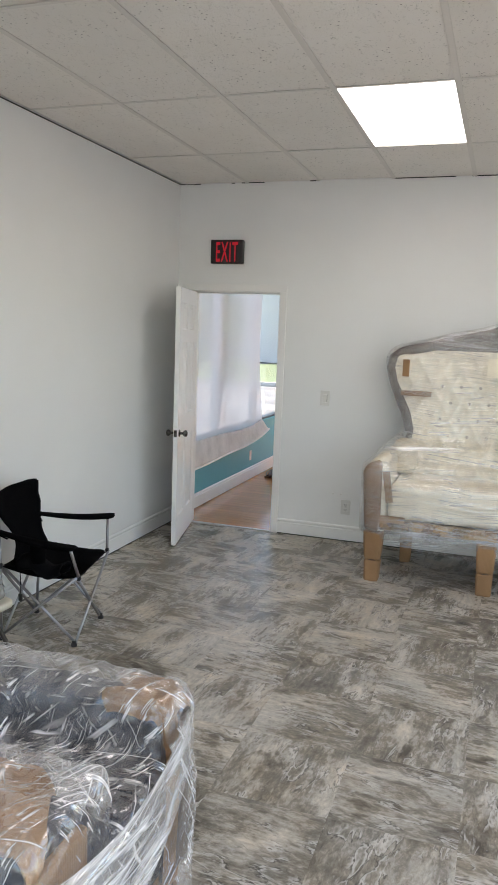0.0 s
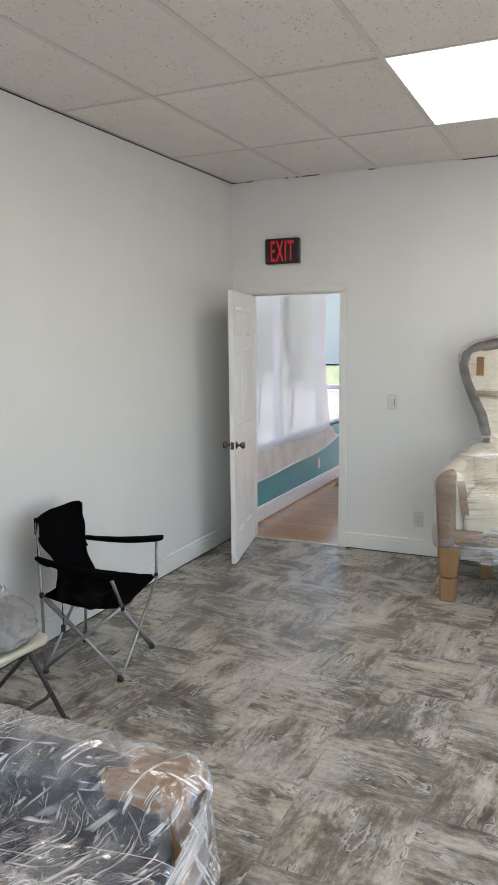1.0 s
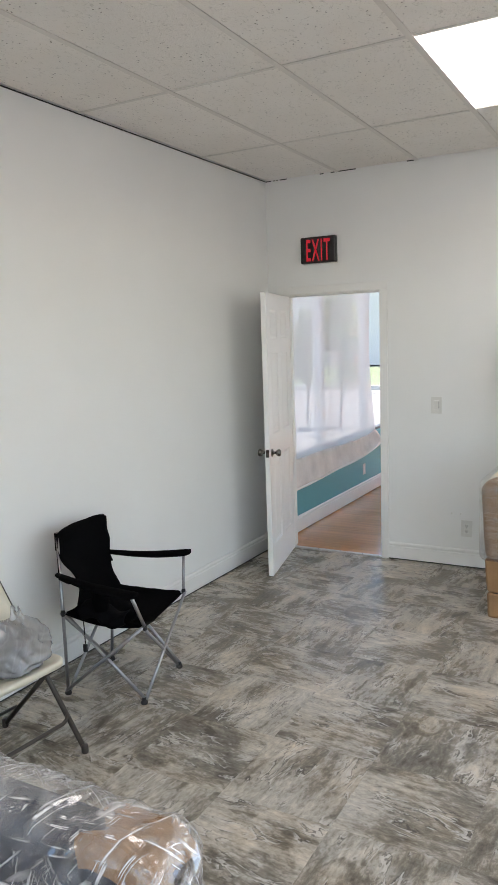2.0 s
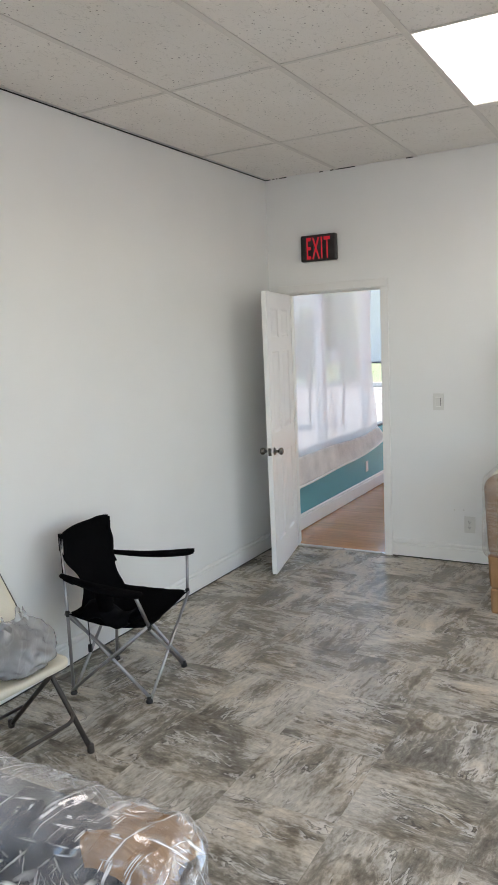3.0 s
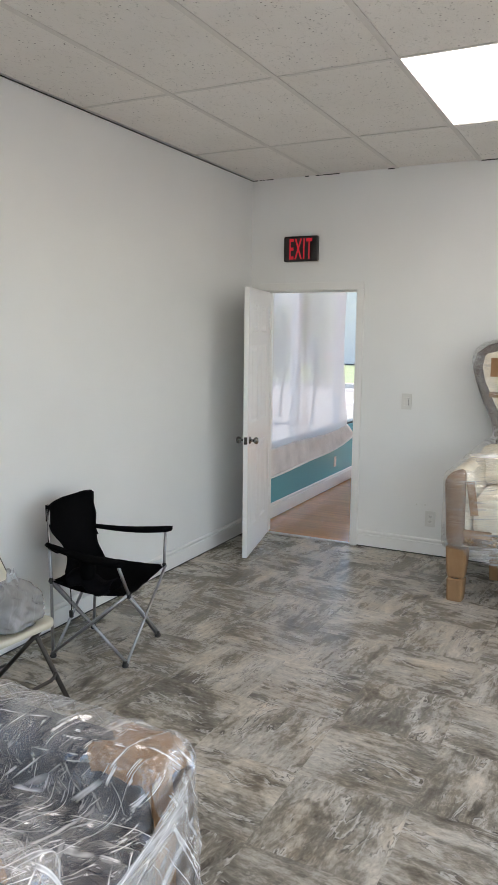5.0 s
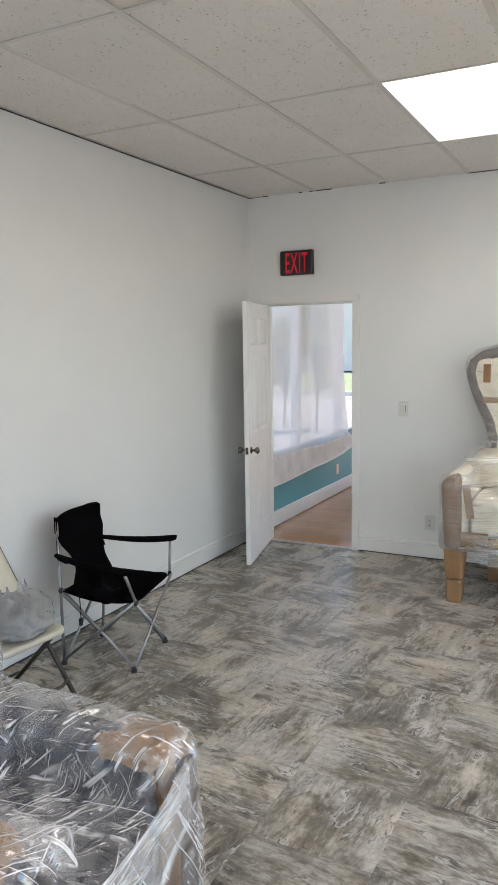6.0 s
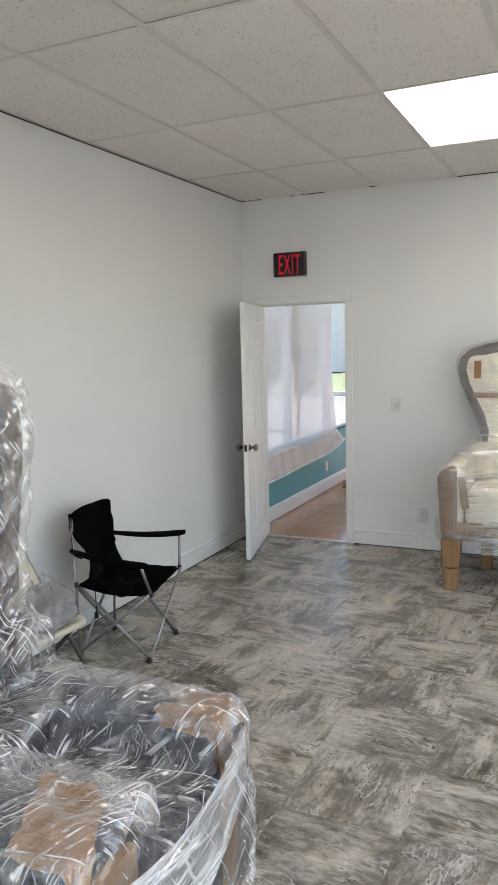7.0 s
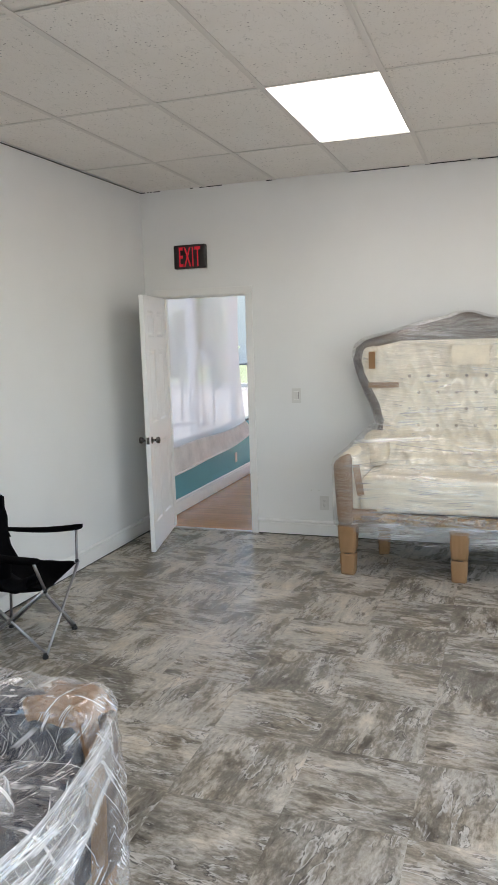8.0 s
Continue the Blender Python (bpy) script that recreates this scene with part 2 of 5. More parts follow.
def fabric(name, col, weave=420, rough=0.9, light=1.5):
    k = Mat(name, Roughness=rough, Specular_IOR_Level=0.03)
    c = k.coords()
    v, b, f = k.voronoi(c, weave), k.noise(c, 6, 4), k.noise(c, 90, 4)
    cc = k.ramp(k.math("ADD", k.math("MULTIPLY", b, 0.6), k.math("MULTIPLY", f, 0.4)), [(0.3, tuple(a * 0.75 for a in col)), (0.7, tuple(min(1, a * light) for a in col))])
    return k.set(cc, None, k.bump(k.math("ADD", v, b), 0.35, 0.003))


M_CARD = cardboard()
M_KRAFT = plain("brown_foam_wrap", (0.082, 0.058, 0.047), 0.55, vary=0.3, scale=25, grain=0.4, dist=0.006)
M_CREAMFAB = fabric("cream_upholstery", (0.90, 0.825, 0.675), light=1.06)
M_NAVY = fabric("dark_upholstery", (0.022, 0.026, 0.040), light=1.6)
M_CAMP = fabric("black_polyester", (0.003, 0.003, 0.0034), 600, 0.95)
M_SLING = fabric("dark_grey_polyester", (0.006, 0.006, 0.007), 500, 0.8)
M_GOLD = plain("gilded_carving", (0.30, 0.16, 0.045), 0.28, 0.85, vary=0.35, scale=60, grain=0.5, dist=0.006)
M_WRAP = plain("brown_wrap_board", (0.23, 0.122, 0.056), 0.6, vary=0.25, scale=30, grain=0.4, dist=0.004)
M_BUTTON = fabric("taupe_button_cloth", (0.42, 0.37, 0.31), light=1.2)


def film_body(k, milky, nrm, gloss, tone):
    """See-through film with a milky part and sharp gloss."""
    clear = k.n("ShaderNodeBsdfTransparent")
    clear.inputs[0].default_value = (0.98, 0.98, 0.98, 1)
    dif = k.n("ShaderNodeBsdfDiffuse")
    dif.inputs[0].default_value = (tone, tone, tone, 1)
    tr = k.n("ShaderNodeBsdfTranslucent")
    tr.inputs[0].default_value = (tone * 0.94, tone * 0.94, tone * 0.94, 1)
    gl = k.n("ShaderNodeBsdfGlossy")
    gl.inputs["Roughness"].default_value = 0.035
    gl.inputs[0].default_value = (1, 1, 1, 1)
    k.link(nrm, gl.inputs["Normal"])

    def blend(f, a, b):
        mx = k.n("ShaderNodeMixShader")
        if isinstance(f, float):
            mx.inputs[0].default_value = f
        else:
            k.link(f, mx.inputs[0])
        k.link(a, mx.inputs[1])
        k.link(b, mx.inputs[2])
        return mx.outputs[0]

    lw = k.n("ShaderNodeLayerWeight")
    lw.inputs["Blend"].default_value = 0.3
    shine = k.math("MINIMUM", k.math("ADD", k.math("MULTIPLY", lw.outputs["Facing"], 0.25), gloss), 0.6)
    body = blend(milky, clear.outputs[0], blend(0.15, dif.outputs[0], tr.outputs[0]))
    k.link(blend(shine, body, gl.outputs[0]), k.out.inputs[0])
    return k.m


def film(name, haze=0.05, streak=0.3, ways=(((9, 1, 9), (0, 0, 0)),), size=1.0, crinkle=0.6, gloss=0.08, lines=0.5, tone=0.94):
    """Clear stretch film: see-through, with milky pulled streaks and long thin creases along the given ways, their
    glints painted white, and sharp gloss.
    """
    k = Mat(name)
    c0 = k.coords()
    h, ln, milky = None, None, None
    for n, (sc, rot) in enumerate(ways):
        c = k.coords(sc, rot)
        big = k.noise(c, 1.1 * size, 1.0, 0.5, 0.0)
        small = k.noise(c, 3.0 * size, 1.0, 0.5, 0.0)
        fb = k.math("ABSOLUTE", k.math("SUBTRACT", big, 0.5))
        fs = k.math("ABSOLUTE", k.math("SUBTRACT", small, 0.5))
        mask = k.ramp(k.noise(k.coords((1, 1, 1), rot), 3.0 + n, 2), [(0.42, 0.0), (0.60, 1.0)])
        hh = k.math("MULTIPLY", k.math("ADD", k.math("MULTIPLY", fb, -2.4), k.math("MULTIPLY", fs, -1.2)), k.math("ADD", k.math("MULTIPLY", mask, 0.8), 0.2))
        l = k.math("MULTIPLY", k.math("MAXIMUM", k.ramp(fb, [(0.0, 1.0), (0.018, 0.0)]), k.ramp(fs, [(0.0, 0.7), (0.02, 0.0)])), mask)
        m = k.math("MULTIPLY", k.ramp(k.noise(c, 2.4 * size, 6, 0.65, 0.2), [(0.46, 0.0), (0.74, 1.0)]), mask)
        h = hh if h is None else k.math("ADD", h, hh)
        ln = l if ln is None else k.math("MAXIMUM", ln, l)
        milky = m if milky is None else k.math("MAXIMUM", milky, m)
    puck = k.math("ABSOLUTE", k.math("SUBTRACT", k.noise(c0, 26.0, 1.0, 0.4, 0.8), 0.5))
    h = k.math("ADD", h, k.math("MULTIPLY", puck, -0.55))
    nrm = k.bump(h, crinkle, 0.03)
    milky = k.math("ADD", k.math("MULTIPLY", milky, streak), haze)
    milky = k.math("MINIMUM", k.math("ADD", milky, k.math("MULTIPLY", ln, lines)), 0.92)
    return film_body(k, milky, nrm, gloss, tone)


def crinkle_film(name, haze, ways, gloss=0.10, tone=0.98):
    """Clear film in straight creases along each way, long pulled ones and bursts of short ones, their glints painted as
    milky white lines.
    """
    k = Mat(name)
    c0 = k.coords()
    h, ln = None, None
    for n, rot in enumerate(ways):
        across = Euler([radians(a) for a in rot]).to_matrix()[2]
        dot = k.n("ShaderNodeVectorMath", operation="DOT_PRODUCT")
        k.link(k.tc.outputs["Normal"], dot.inputs[0])
        dot.inputs[1].default_value = across
        lie = k.ramp(k.math("ABSOLUTE", dot.outputs["Value"]), [(0.40, 1.0), (0.68, 0.0)])
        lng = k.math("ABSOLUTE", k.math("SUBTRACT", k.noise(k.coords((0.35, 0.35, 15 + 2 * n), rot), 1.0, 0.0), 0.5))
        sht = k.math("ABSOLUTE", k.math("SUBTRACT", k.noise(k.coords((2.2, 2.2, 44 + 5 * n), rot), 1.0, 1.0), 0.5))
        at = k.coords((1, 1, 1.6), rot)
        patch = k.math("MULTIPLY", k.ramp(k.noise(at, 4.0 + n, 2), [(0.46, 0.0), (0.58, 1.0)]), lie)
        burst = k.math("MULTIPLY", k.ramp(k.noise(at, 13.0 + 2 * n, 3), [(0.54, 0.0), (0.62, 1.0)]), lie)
        # glints of the creases, put into the colour as white lines
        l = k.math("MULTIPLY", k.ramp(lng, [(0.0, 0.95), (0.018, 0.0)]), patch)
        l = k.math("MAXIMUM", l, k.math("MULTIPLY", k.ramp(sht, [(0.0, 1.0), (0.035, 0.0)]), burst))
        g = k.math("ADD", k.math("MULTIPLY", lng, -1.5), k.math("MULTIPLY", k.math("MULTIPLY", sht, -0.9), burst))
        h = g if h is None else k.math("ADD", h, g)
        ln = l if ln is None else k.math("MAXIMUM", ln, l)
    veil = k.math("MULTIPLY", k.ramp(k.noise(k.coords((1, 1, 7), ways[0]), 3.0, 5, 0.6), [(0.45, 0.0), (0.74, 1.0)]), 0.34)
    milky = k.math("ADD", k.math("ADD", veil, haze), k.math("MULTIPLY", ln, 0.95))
    h = k.math("ADD", h, k.math("MULTIPLY", k.noise(c0, 9.0, 2), 0.5))
    return film_body(k, k.math("MINIMUM", milky, 0.92), k.bump(h, 0.75, 0.02), gloss, tone)


# the sofa film's milky streaks also stand in for bright reflections
M_FILM = film("stretch_film", 0.025, 0.42, (((0.35, 0.35, 12), (0, 4, 0)), ((0.45, 0.45, 19), (0, -6, 0))), 1.3, 0.30, 0.12, 0.28, tone=0.98)
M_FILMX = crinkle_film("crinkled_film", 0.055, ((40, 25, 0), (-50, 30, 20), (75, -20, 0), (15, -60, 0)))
M_FILMB = film("pulled_film", 0.16, 0.75, (((1, 14, 14), (0, 4, 0)), ((1, 18, 18), (0, -9, 0))), 1.2, 0.45, 0.10, 0.5)
M_FILMS = film("loose_film", 0.03, 0.42, (((0.5, 5, 16), (0, 7, 0)), ((0.6, 6, 24), (0, 3, 0))), 1.3, 0.35, 0.08, 0.4)
M_BAG = film("thin_plastic_bag", 0.55, 0.25, (((1.5, 1.5, 7), (20, 60, 10)),), 1.0, 0.22, 0.05, 0.1, 0.40)


def glass():
    k = Mat("window_glass")
    clear, gl, mx, fr = k.n("ShaderNodeBsdfTransparent"), k.n("ShaderNodeBsdfGlossy"), k.n("ShaderNodeMixShader"), k.n("ShaderNodeLayerWeight")
    clear.inputs[0].default_value = (0.96, 0.98, 0.97, 1)
    gl.inputs["Roughness"].default_value = 0.01
    k.link(k.math("ADD", k.math("MULTIPLY", k.math("POWER", fr.outputs["Facing"], 4.0), 0.25), 0.03), mx.inputs[0])
    k.link(clear.outputs[0], mx.inputs[1])
    k.link(gl.outputs[0], mx.inputs[2])
    k.link(mx.outputs[0], k.out.inputs[0])
    return k.m


def shade_cloth():
    """White solar screen fabric that lets part of the view through."""
    k = Mat("solar_screen_fabric")
    c = k.coords()
    weave = k.noise(k.coords((1, 1, 90)), 8, 3)
    blot = k.noise(c, 1.8, 3)
    clear, dif, tr = k.n("ShaderNodeBsdfTransparent"), k.n("ShaderNodeBsdfDiffuse"), k.n("ShaderNodeBsdfTranslucent")
    dif.inputs[0].default_value = (0.90, 0.84, 0.83, 1)
    tr.inputs[0].default_value = (0.82, 0.73, 0.69, 1)
    a, b = k.n("ShaderNodeMixShader"), k.n("ShaderNodeMixShader")
    a.inputs[0].default_value = 0.55
    k.link(dif.outputs[0], a.inputs[1])
    k.link(tr.outputs[0], a.inputs[2])
    k.link(k.ramp(k.math("ADD", k.math("MULTIPLY", weave, 0.5), k.math("MULTIPLY", blot, 0.5)), [(0.3, 0.69), (0.7, 0.76)]), b.inputs[0])
    k.link(clear.outputs[0], b.inputs[1])
    k.link(a.outputs[0], b.inputs[2])
    k.link(b.outputs[0], k.out.inputs[0])
    return k.m


def glow(name, col, strength):
    k = Mat(name, Roughness=0.5)
    k.p.inputs["Base Color"].default_value = (*col, 1)
    k.p.inputs["Emission Color"].default_value = (*col, 1)
    k.p.inputs["Emission Strength"].default_value = strength
    return k.m


M_GLASS, M_SHADE = glass(), shade_cloth()
M_HEM = fabric("shade_hem_fabric", (0.84, 0.81, 0.79), 300, light=1.1)
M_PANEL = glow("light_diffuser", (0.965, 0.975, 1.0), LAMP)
M_RED = glow("red_sign_letters", (0.5, 0.01, 0.025), 0.10)
# strong blotches paint the dappled sun and tree shade onto the asphalt
M_ASPHALT = plain("asphalt", (0.15, 0.15, 0.155), 0.9, vary=0.75, scale=6.0, grain=0.4)
M_GRASS = plain("lawn_grass", (0.115, 0.15, 0.08), 0.9, vary=0.4, scale=4.0, grain=0.6, dist=0.03)
M_KERB = plain("kerb_concrete", (0.45, 0.44, 0.42), 0.85, vary=0.15)
M_LEAF = plain("green_leaf", (0.12, 0.20, 0.05), 0.6, vary=0.4)
M_BARK = plain("tree_bark", (0.12, 0.09, 0.07), 0.9, vary=0.4, scale=20, grain=0.6, dist=0.02)
M_FACADE = plain("grey_facade", (0.66, 0.62, 0.57), 0.8, vary=0.1)
M_CARPAINT = plain("red_car_paint", (0.30, 0.03, 0.03), 0.2, vary=0.05)
M_TYRE = plain("tyre_rubber", (0.02, 0.02, 0.02), 0.8)
M_CARGLASS = plain("dark_car_glass", (0.02, 0.025, 0.03), 0.05)

# ---- the room's structure ----
H, ROOF = 2.97, 3.35            # ceiling height, top of the walls
RX, BY = 5.03, -8.23            # far side wall and the wall behind
DX0, DX1, DH = 0.152, 0.932, 2.068   # door opening
FX, FY = 3.6, 4.4               # far room


def structure(ob, label, category=""):
    return tagged(ob, label, category, kind="structure")


structure(part("wall_west", box(-0.16, 0, BY - 0.15, 0.0, -0.1, ROOF), M_WALL), "plain white painted wall with orange-peel texture", "wall")
north = box(-0.16, DX0 - 0.02, 0, 0.12, -0.1, ROOF)
north = box(DX1 + 0.02, RX + 0.15, 0, 0.12, -0.1, ROOF, bm=north)
north = box(DX0 - 0.02, DX1 + 0.02, 0, 0.12, DH + 0.02, ROOF, bm=north)
structure(part("wall_north", north, M_WALL), "white painted wall with a doorway beside the corner", "wall")
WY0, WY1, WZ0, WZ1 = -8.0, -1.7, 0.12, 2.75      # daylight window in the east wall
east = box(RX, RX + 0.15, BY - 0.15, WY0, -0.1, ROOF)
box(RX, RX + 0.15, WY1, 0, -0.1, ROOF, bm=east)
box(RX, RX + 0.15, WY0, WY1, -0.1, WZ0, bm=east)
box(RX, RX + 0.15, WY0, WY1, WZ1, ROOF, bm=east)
structure(part("wall_east", east, M_WALL), "white painted wall with a wide window out of view", "wall")


def glazing(name, x0, x1, y0, y1, z0, z1, count):
    """A plain framed window that fills an opening, with count panes along its longer side."""
    w = structure(new(name), "plain framed window out of view, letting in daylight", "window")
    along = "y" if y1 - y0 > x1 - x0 else "x"
    a, b = (y0, y1) if along == "y" else (x0, x1)

    def bar(nm, p, q, lo, hi, mat, d=0.0):
        if along == "y":
            return part(nm, box(x0 + d, x1 - d, p, q, lo, hi), mat, w)
        return part(nm, box(p, q, y0 + d, y1 - d, lo, hi), mat, w)

    bar("window_sill", a, b, z0, z0 + 0.04, M_ALU)
    bar("head_rail", a, b, z1 - 0.04, z1, M_ALU)
    step = (b - a) / count
    for n in range(count + 1):
        c = min(max(a + n * step, a + 0.025), b - 0.025)
        bar("mullion", c - 0.025, c + 0.025, z0 + 0.04, z1 - 0.04, M_ALU)
    for n in range(count):
        g = bar("pane", a + n * step + 0.026, a + (n + 1) * step - 0.026, z0 + 0.04, z1 - 0.04, M_GLASS, 0.022)
        g.visible_shadow = False


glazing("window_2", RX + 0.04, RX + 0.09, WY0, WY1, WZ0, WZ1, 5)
WX0, WX1 = 0.6, 4.7             # unseen window in the wall behind, added for daylight near the camera
south = box(0, WX0, BY - 0.15, BY, -0.1, ROOF)
box(WX1, RX, BY - 0.15, BY, -0.1, ROOF, bm=south)
box(WX0, WX1, BY - 0.15, BY, -0.1, WZ0, bm=south)
box(WX0, WX1, BY - 0.15, BY, WZ1, ROOF, bm=south)
structure(part("wall_south", south, M_WALL), "white painted wall with a wide window out of view", "wall")
glazing("window_4", WX0, WX1, BY - 0.09, BY - 0.04, WZ0, WZ1, 4)
structure(part("floor_slab", box(-0.16, RX + 0.15, BY - 0.15, FY + 0.15, -0.12, -0.006), M_SLAB), "concrete slab under the floor", "floor")
# unseen roof, laid over everything to block the sun
structure(part("roof_slab", box(-0.3, RX + 0.3, BY - 0.3, FY + 0.3, ROOF, ROOF + 0.2), M_SLAB), "unseen concrete roof slab above the ceiling that keeps the sun out", "roof")

# suspended ceiling: 2 ft by 4 ft tiles laid into a grid
TX, TY, Y0 = 0.6096, 1.2192, -0.981
# only (3, 0) is in view; the other five panels are added for light
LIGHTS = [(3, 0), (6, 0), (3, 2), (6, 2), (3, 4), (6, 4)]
ceil = bmesh.new()
ny = int((-BY - 0.98) / TY) + 2
for i in range(int(RX / TX) + 1):
    for j in range(-1, ny):
        x0, x1 = i * TX + 0.004, min((i + 1) * TX - 0.004, RX - 0.004)
        y1, y0 = (-0.006 if j < 0 else Y0 - j * TY - 0.004), max(Y0 - (j + 1) * TY + 0.004, BY + 0.004)
        if x1 - x0 < 0.05 or y1 - y0 < 0.05 or (i, j) in LIGHTS:
            continue
        dz = rng.uniform(-0.0015, 0.0015)
        box(x0 + (0.024 if i == 0 else 0), x1, y0, y1 - (rng.uniform(0, 0.006) if j < 0 else 0), H + dz, H + 0.016 + dz, bm=ceil)
structure(part("ceiling", ceil, M_TILE), "suspended ceiling of pitted grey-white mineral tiles", "ceiling")
grid = bmesh.new()
for i in range(1, int(RX / TX) + 1):
    box(i * TX - 0.015, i * TX + 0.015, BY, -0.003, H - 0.006, H - 0.0025, bm=grid)
    box(i * TX - 0.002, i * TX + 0.002, BY, -0.003, H - 0.0025, H + 0.04, bm=grid)
for j in range(0, ny):
    y = Y0 - j * TY
    for i in range(int(RX / TX) + 1):
        box(i * TX + 0.0155, min((i + 1) * TX - 0.0155, RX), y - 0.011, y + 0.011, H - 0.005, H - 0.0022, bm=grid)
structure(part("ceiling_grid", grid, M_GRID), "painted metal tee grid of the suspended ceiling", "ceiling grid")


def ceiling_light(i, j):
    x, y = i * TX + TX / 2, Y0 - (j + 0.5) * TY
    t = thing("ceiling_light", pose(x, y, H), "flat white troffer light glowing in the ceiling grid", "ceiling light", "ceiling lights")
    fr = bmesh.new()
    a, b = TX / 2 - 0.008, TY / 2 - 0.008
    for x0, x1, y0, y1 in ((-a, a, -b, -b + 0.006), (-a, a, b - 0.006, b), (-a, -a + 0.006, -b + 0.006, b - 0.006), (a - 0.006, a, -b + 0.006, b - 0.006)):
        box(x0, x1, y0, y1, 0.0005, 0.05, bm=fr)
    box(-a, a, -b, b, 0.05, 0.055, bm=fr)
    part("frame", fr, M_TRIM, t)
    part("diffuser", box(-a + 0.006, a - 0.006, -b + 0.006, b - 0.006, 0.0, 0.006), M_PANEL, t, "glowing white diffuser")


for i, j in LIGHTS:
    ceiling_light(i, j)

# baseboards with a bead along the top
def baseboard(name, a, b, along, height=0.142):
    """A board from a to b along a wall at x = 0 ("y") or y = 0 ("x"), off the floor by a hair, with a bead on top."""
    prof = [(0.0, 0.010), (0.013, 0.010), (0.013, height - 0.034), (0.010, height - 0.031), (0.0065, height - 0.029), (0.0065, height - 0.024),
            (0.012, height - 0.021), (0.0125, height - 0.012), (0.009, height - 0.004), (0.004, height), (0.0, height)]
    bm = bmesh.new()
    ends = []
    for t in (a, b):
        ends.append([bm.verts.new((d, t, z) if along == "y" else (t, -d, z)) for d, z in prof])
    for n in range(len(prof) - 1):
        bm.faces.new((ends[0][n], ends[0][n + 1], ends[1][n + 1], ends[1][n]))
    bm.faces.new(ends[0]), bm.faces.new(ends[1][::-1])
    bmesh.ops.recalc_face_normals(bm, faces=bm.faces[:])
    return structure(part(name, bm, M_TRIM), "white painted baseboard with a beaded top edge", "baseboard")


baseboard("baseboard_west", BY, -0.014, "y")
baseboard("baseboard_north", DX1 + 0.066, RX, "x", 0.135)
baseboard("baseboard_corner", 0.0, DX0 - 0.066, "x", 0.135)

# dark strips: shade painted into the baseboard gaps, and lines where ceiling meets walls
def joint(a, label, category="joint"):
    structure(part("joint", box(*a), M_DARK), label, category)


joint((0.0005, 0.0105, BY, -0.012, 0.001, 0.0098), "dark strip filling the open joint under the baseboard, in place of its shade")
joint((DX1 + 0.066, RX, -0.0105, -0.0005, 0.001, 0.0098), "dark strip filling the open joint under the baseboard, in place of its shade")
joint((0.0, 0.006, BY, -0.006, H - 0.0055, H - 0.0005), "dark strip along the joint between wall and ceiling")
for x0, x1 in ((0.004, 0.05), (0.07, 0.085), (0.10, 0.112), (0.13, 0.19), (0.47, 0.50), (0.56, 0.76), (1.15, 1.20), (1.83, 2.30), (2.42, 2.75), (2.80, 3.05)):
    joint((x0, x1, -0.005, 0.0, H - 0.007, H - 0.0005), "dark strip along the joint between wall and ceiling")

# door frame: jambs, head, stops and flat casing
fr = bmesh.new()
box(DX0 - 0.02, DX0, 0.0, 0.12, 0, DH + 0.02, bm=fr)
box(DX1, DX1 + 0.02, 0.0, 0.12, 0, DH + 0.02, bm=fr)
box(DX0, DX1, 0.0, 0.12, DH, DH + 0.02, bm=fr)
box(DX1 - 0.011, DX1, 0.045, 0.08, 0, DH - 0.011, bm=fr)
box(DX0, DX0 + 0.011, 0.045, 0.08, 0, DH - 0.011, bm=fr)
box(DX0, DX1, 0.045, 0.08, DH - 0.011, DH, bm=fr)
frame_ob = structure(part("door_frame", fr, M_TRIM), "white painted door frame", "door frame")
CW = 0.06
for nm, a in (("casing_side", (DX1 + 0.005, DX1 + 0.005 + CW, -0.014, 0, 0, DH + 0.005)), ("casing_side", (DX0 - 0.005 - CW, DX0 - 0.005, -0.014, 0, 0, DH + 0.005)),
              ("casing_head", (DX0 - 0.005 - CW, DX1 + 0.005 + CW, -0.014, 0, DH + 0.005, DH + 0.005 + CW))):
    b = box(*a, 0.004)
    part(nm, b, M_TRIM, frame_ob)
structure(part("threshold", box(DX0, DX1, -0.012, 0.03, 0.0, 0.009, 0.003), M_STRIP), "pale metal threshold strip with screws", "threshold")
for x in (0.2, 0.39, 0.58, 0.77, 0.9):
    s = structure(part("threshold_screw", turned([(0.005, 0), (0.005, 0.001), (0.003, 0.002)], 8), M_DARK), "small dark screw head", "screw")
    s.location = (x, 0.008, 0.0088)


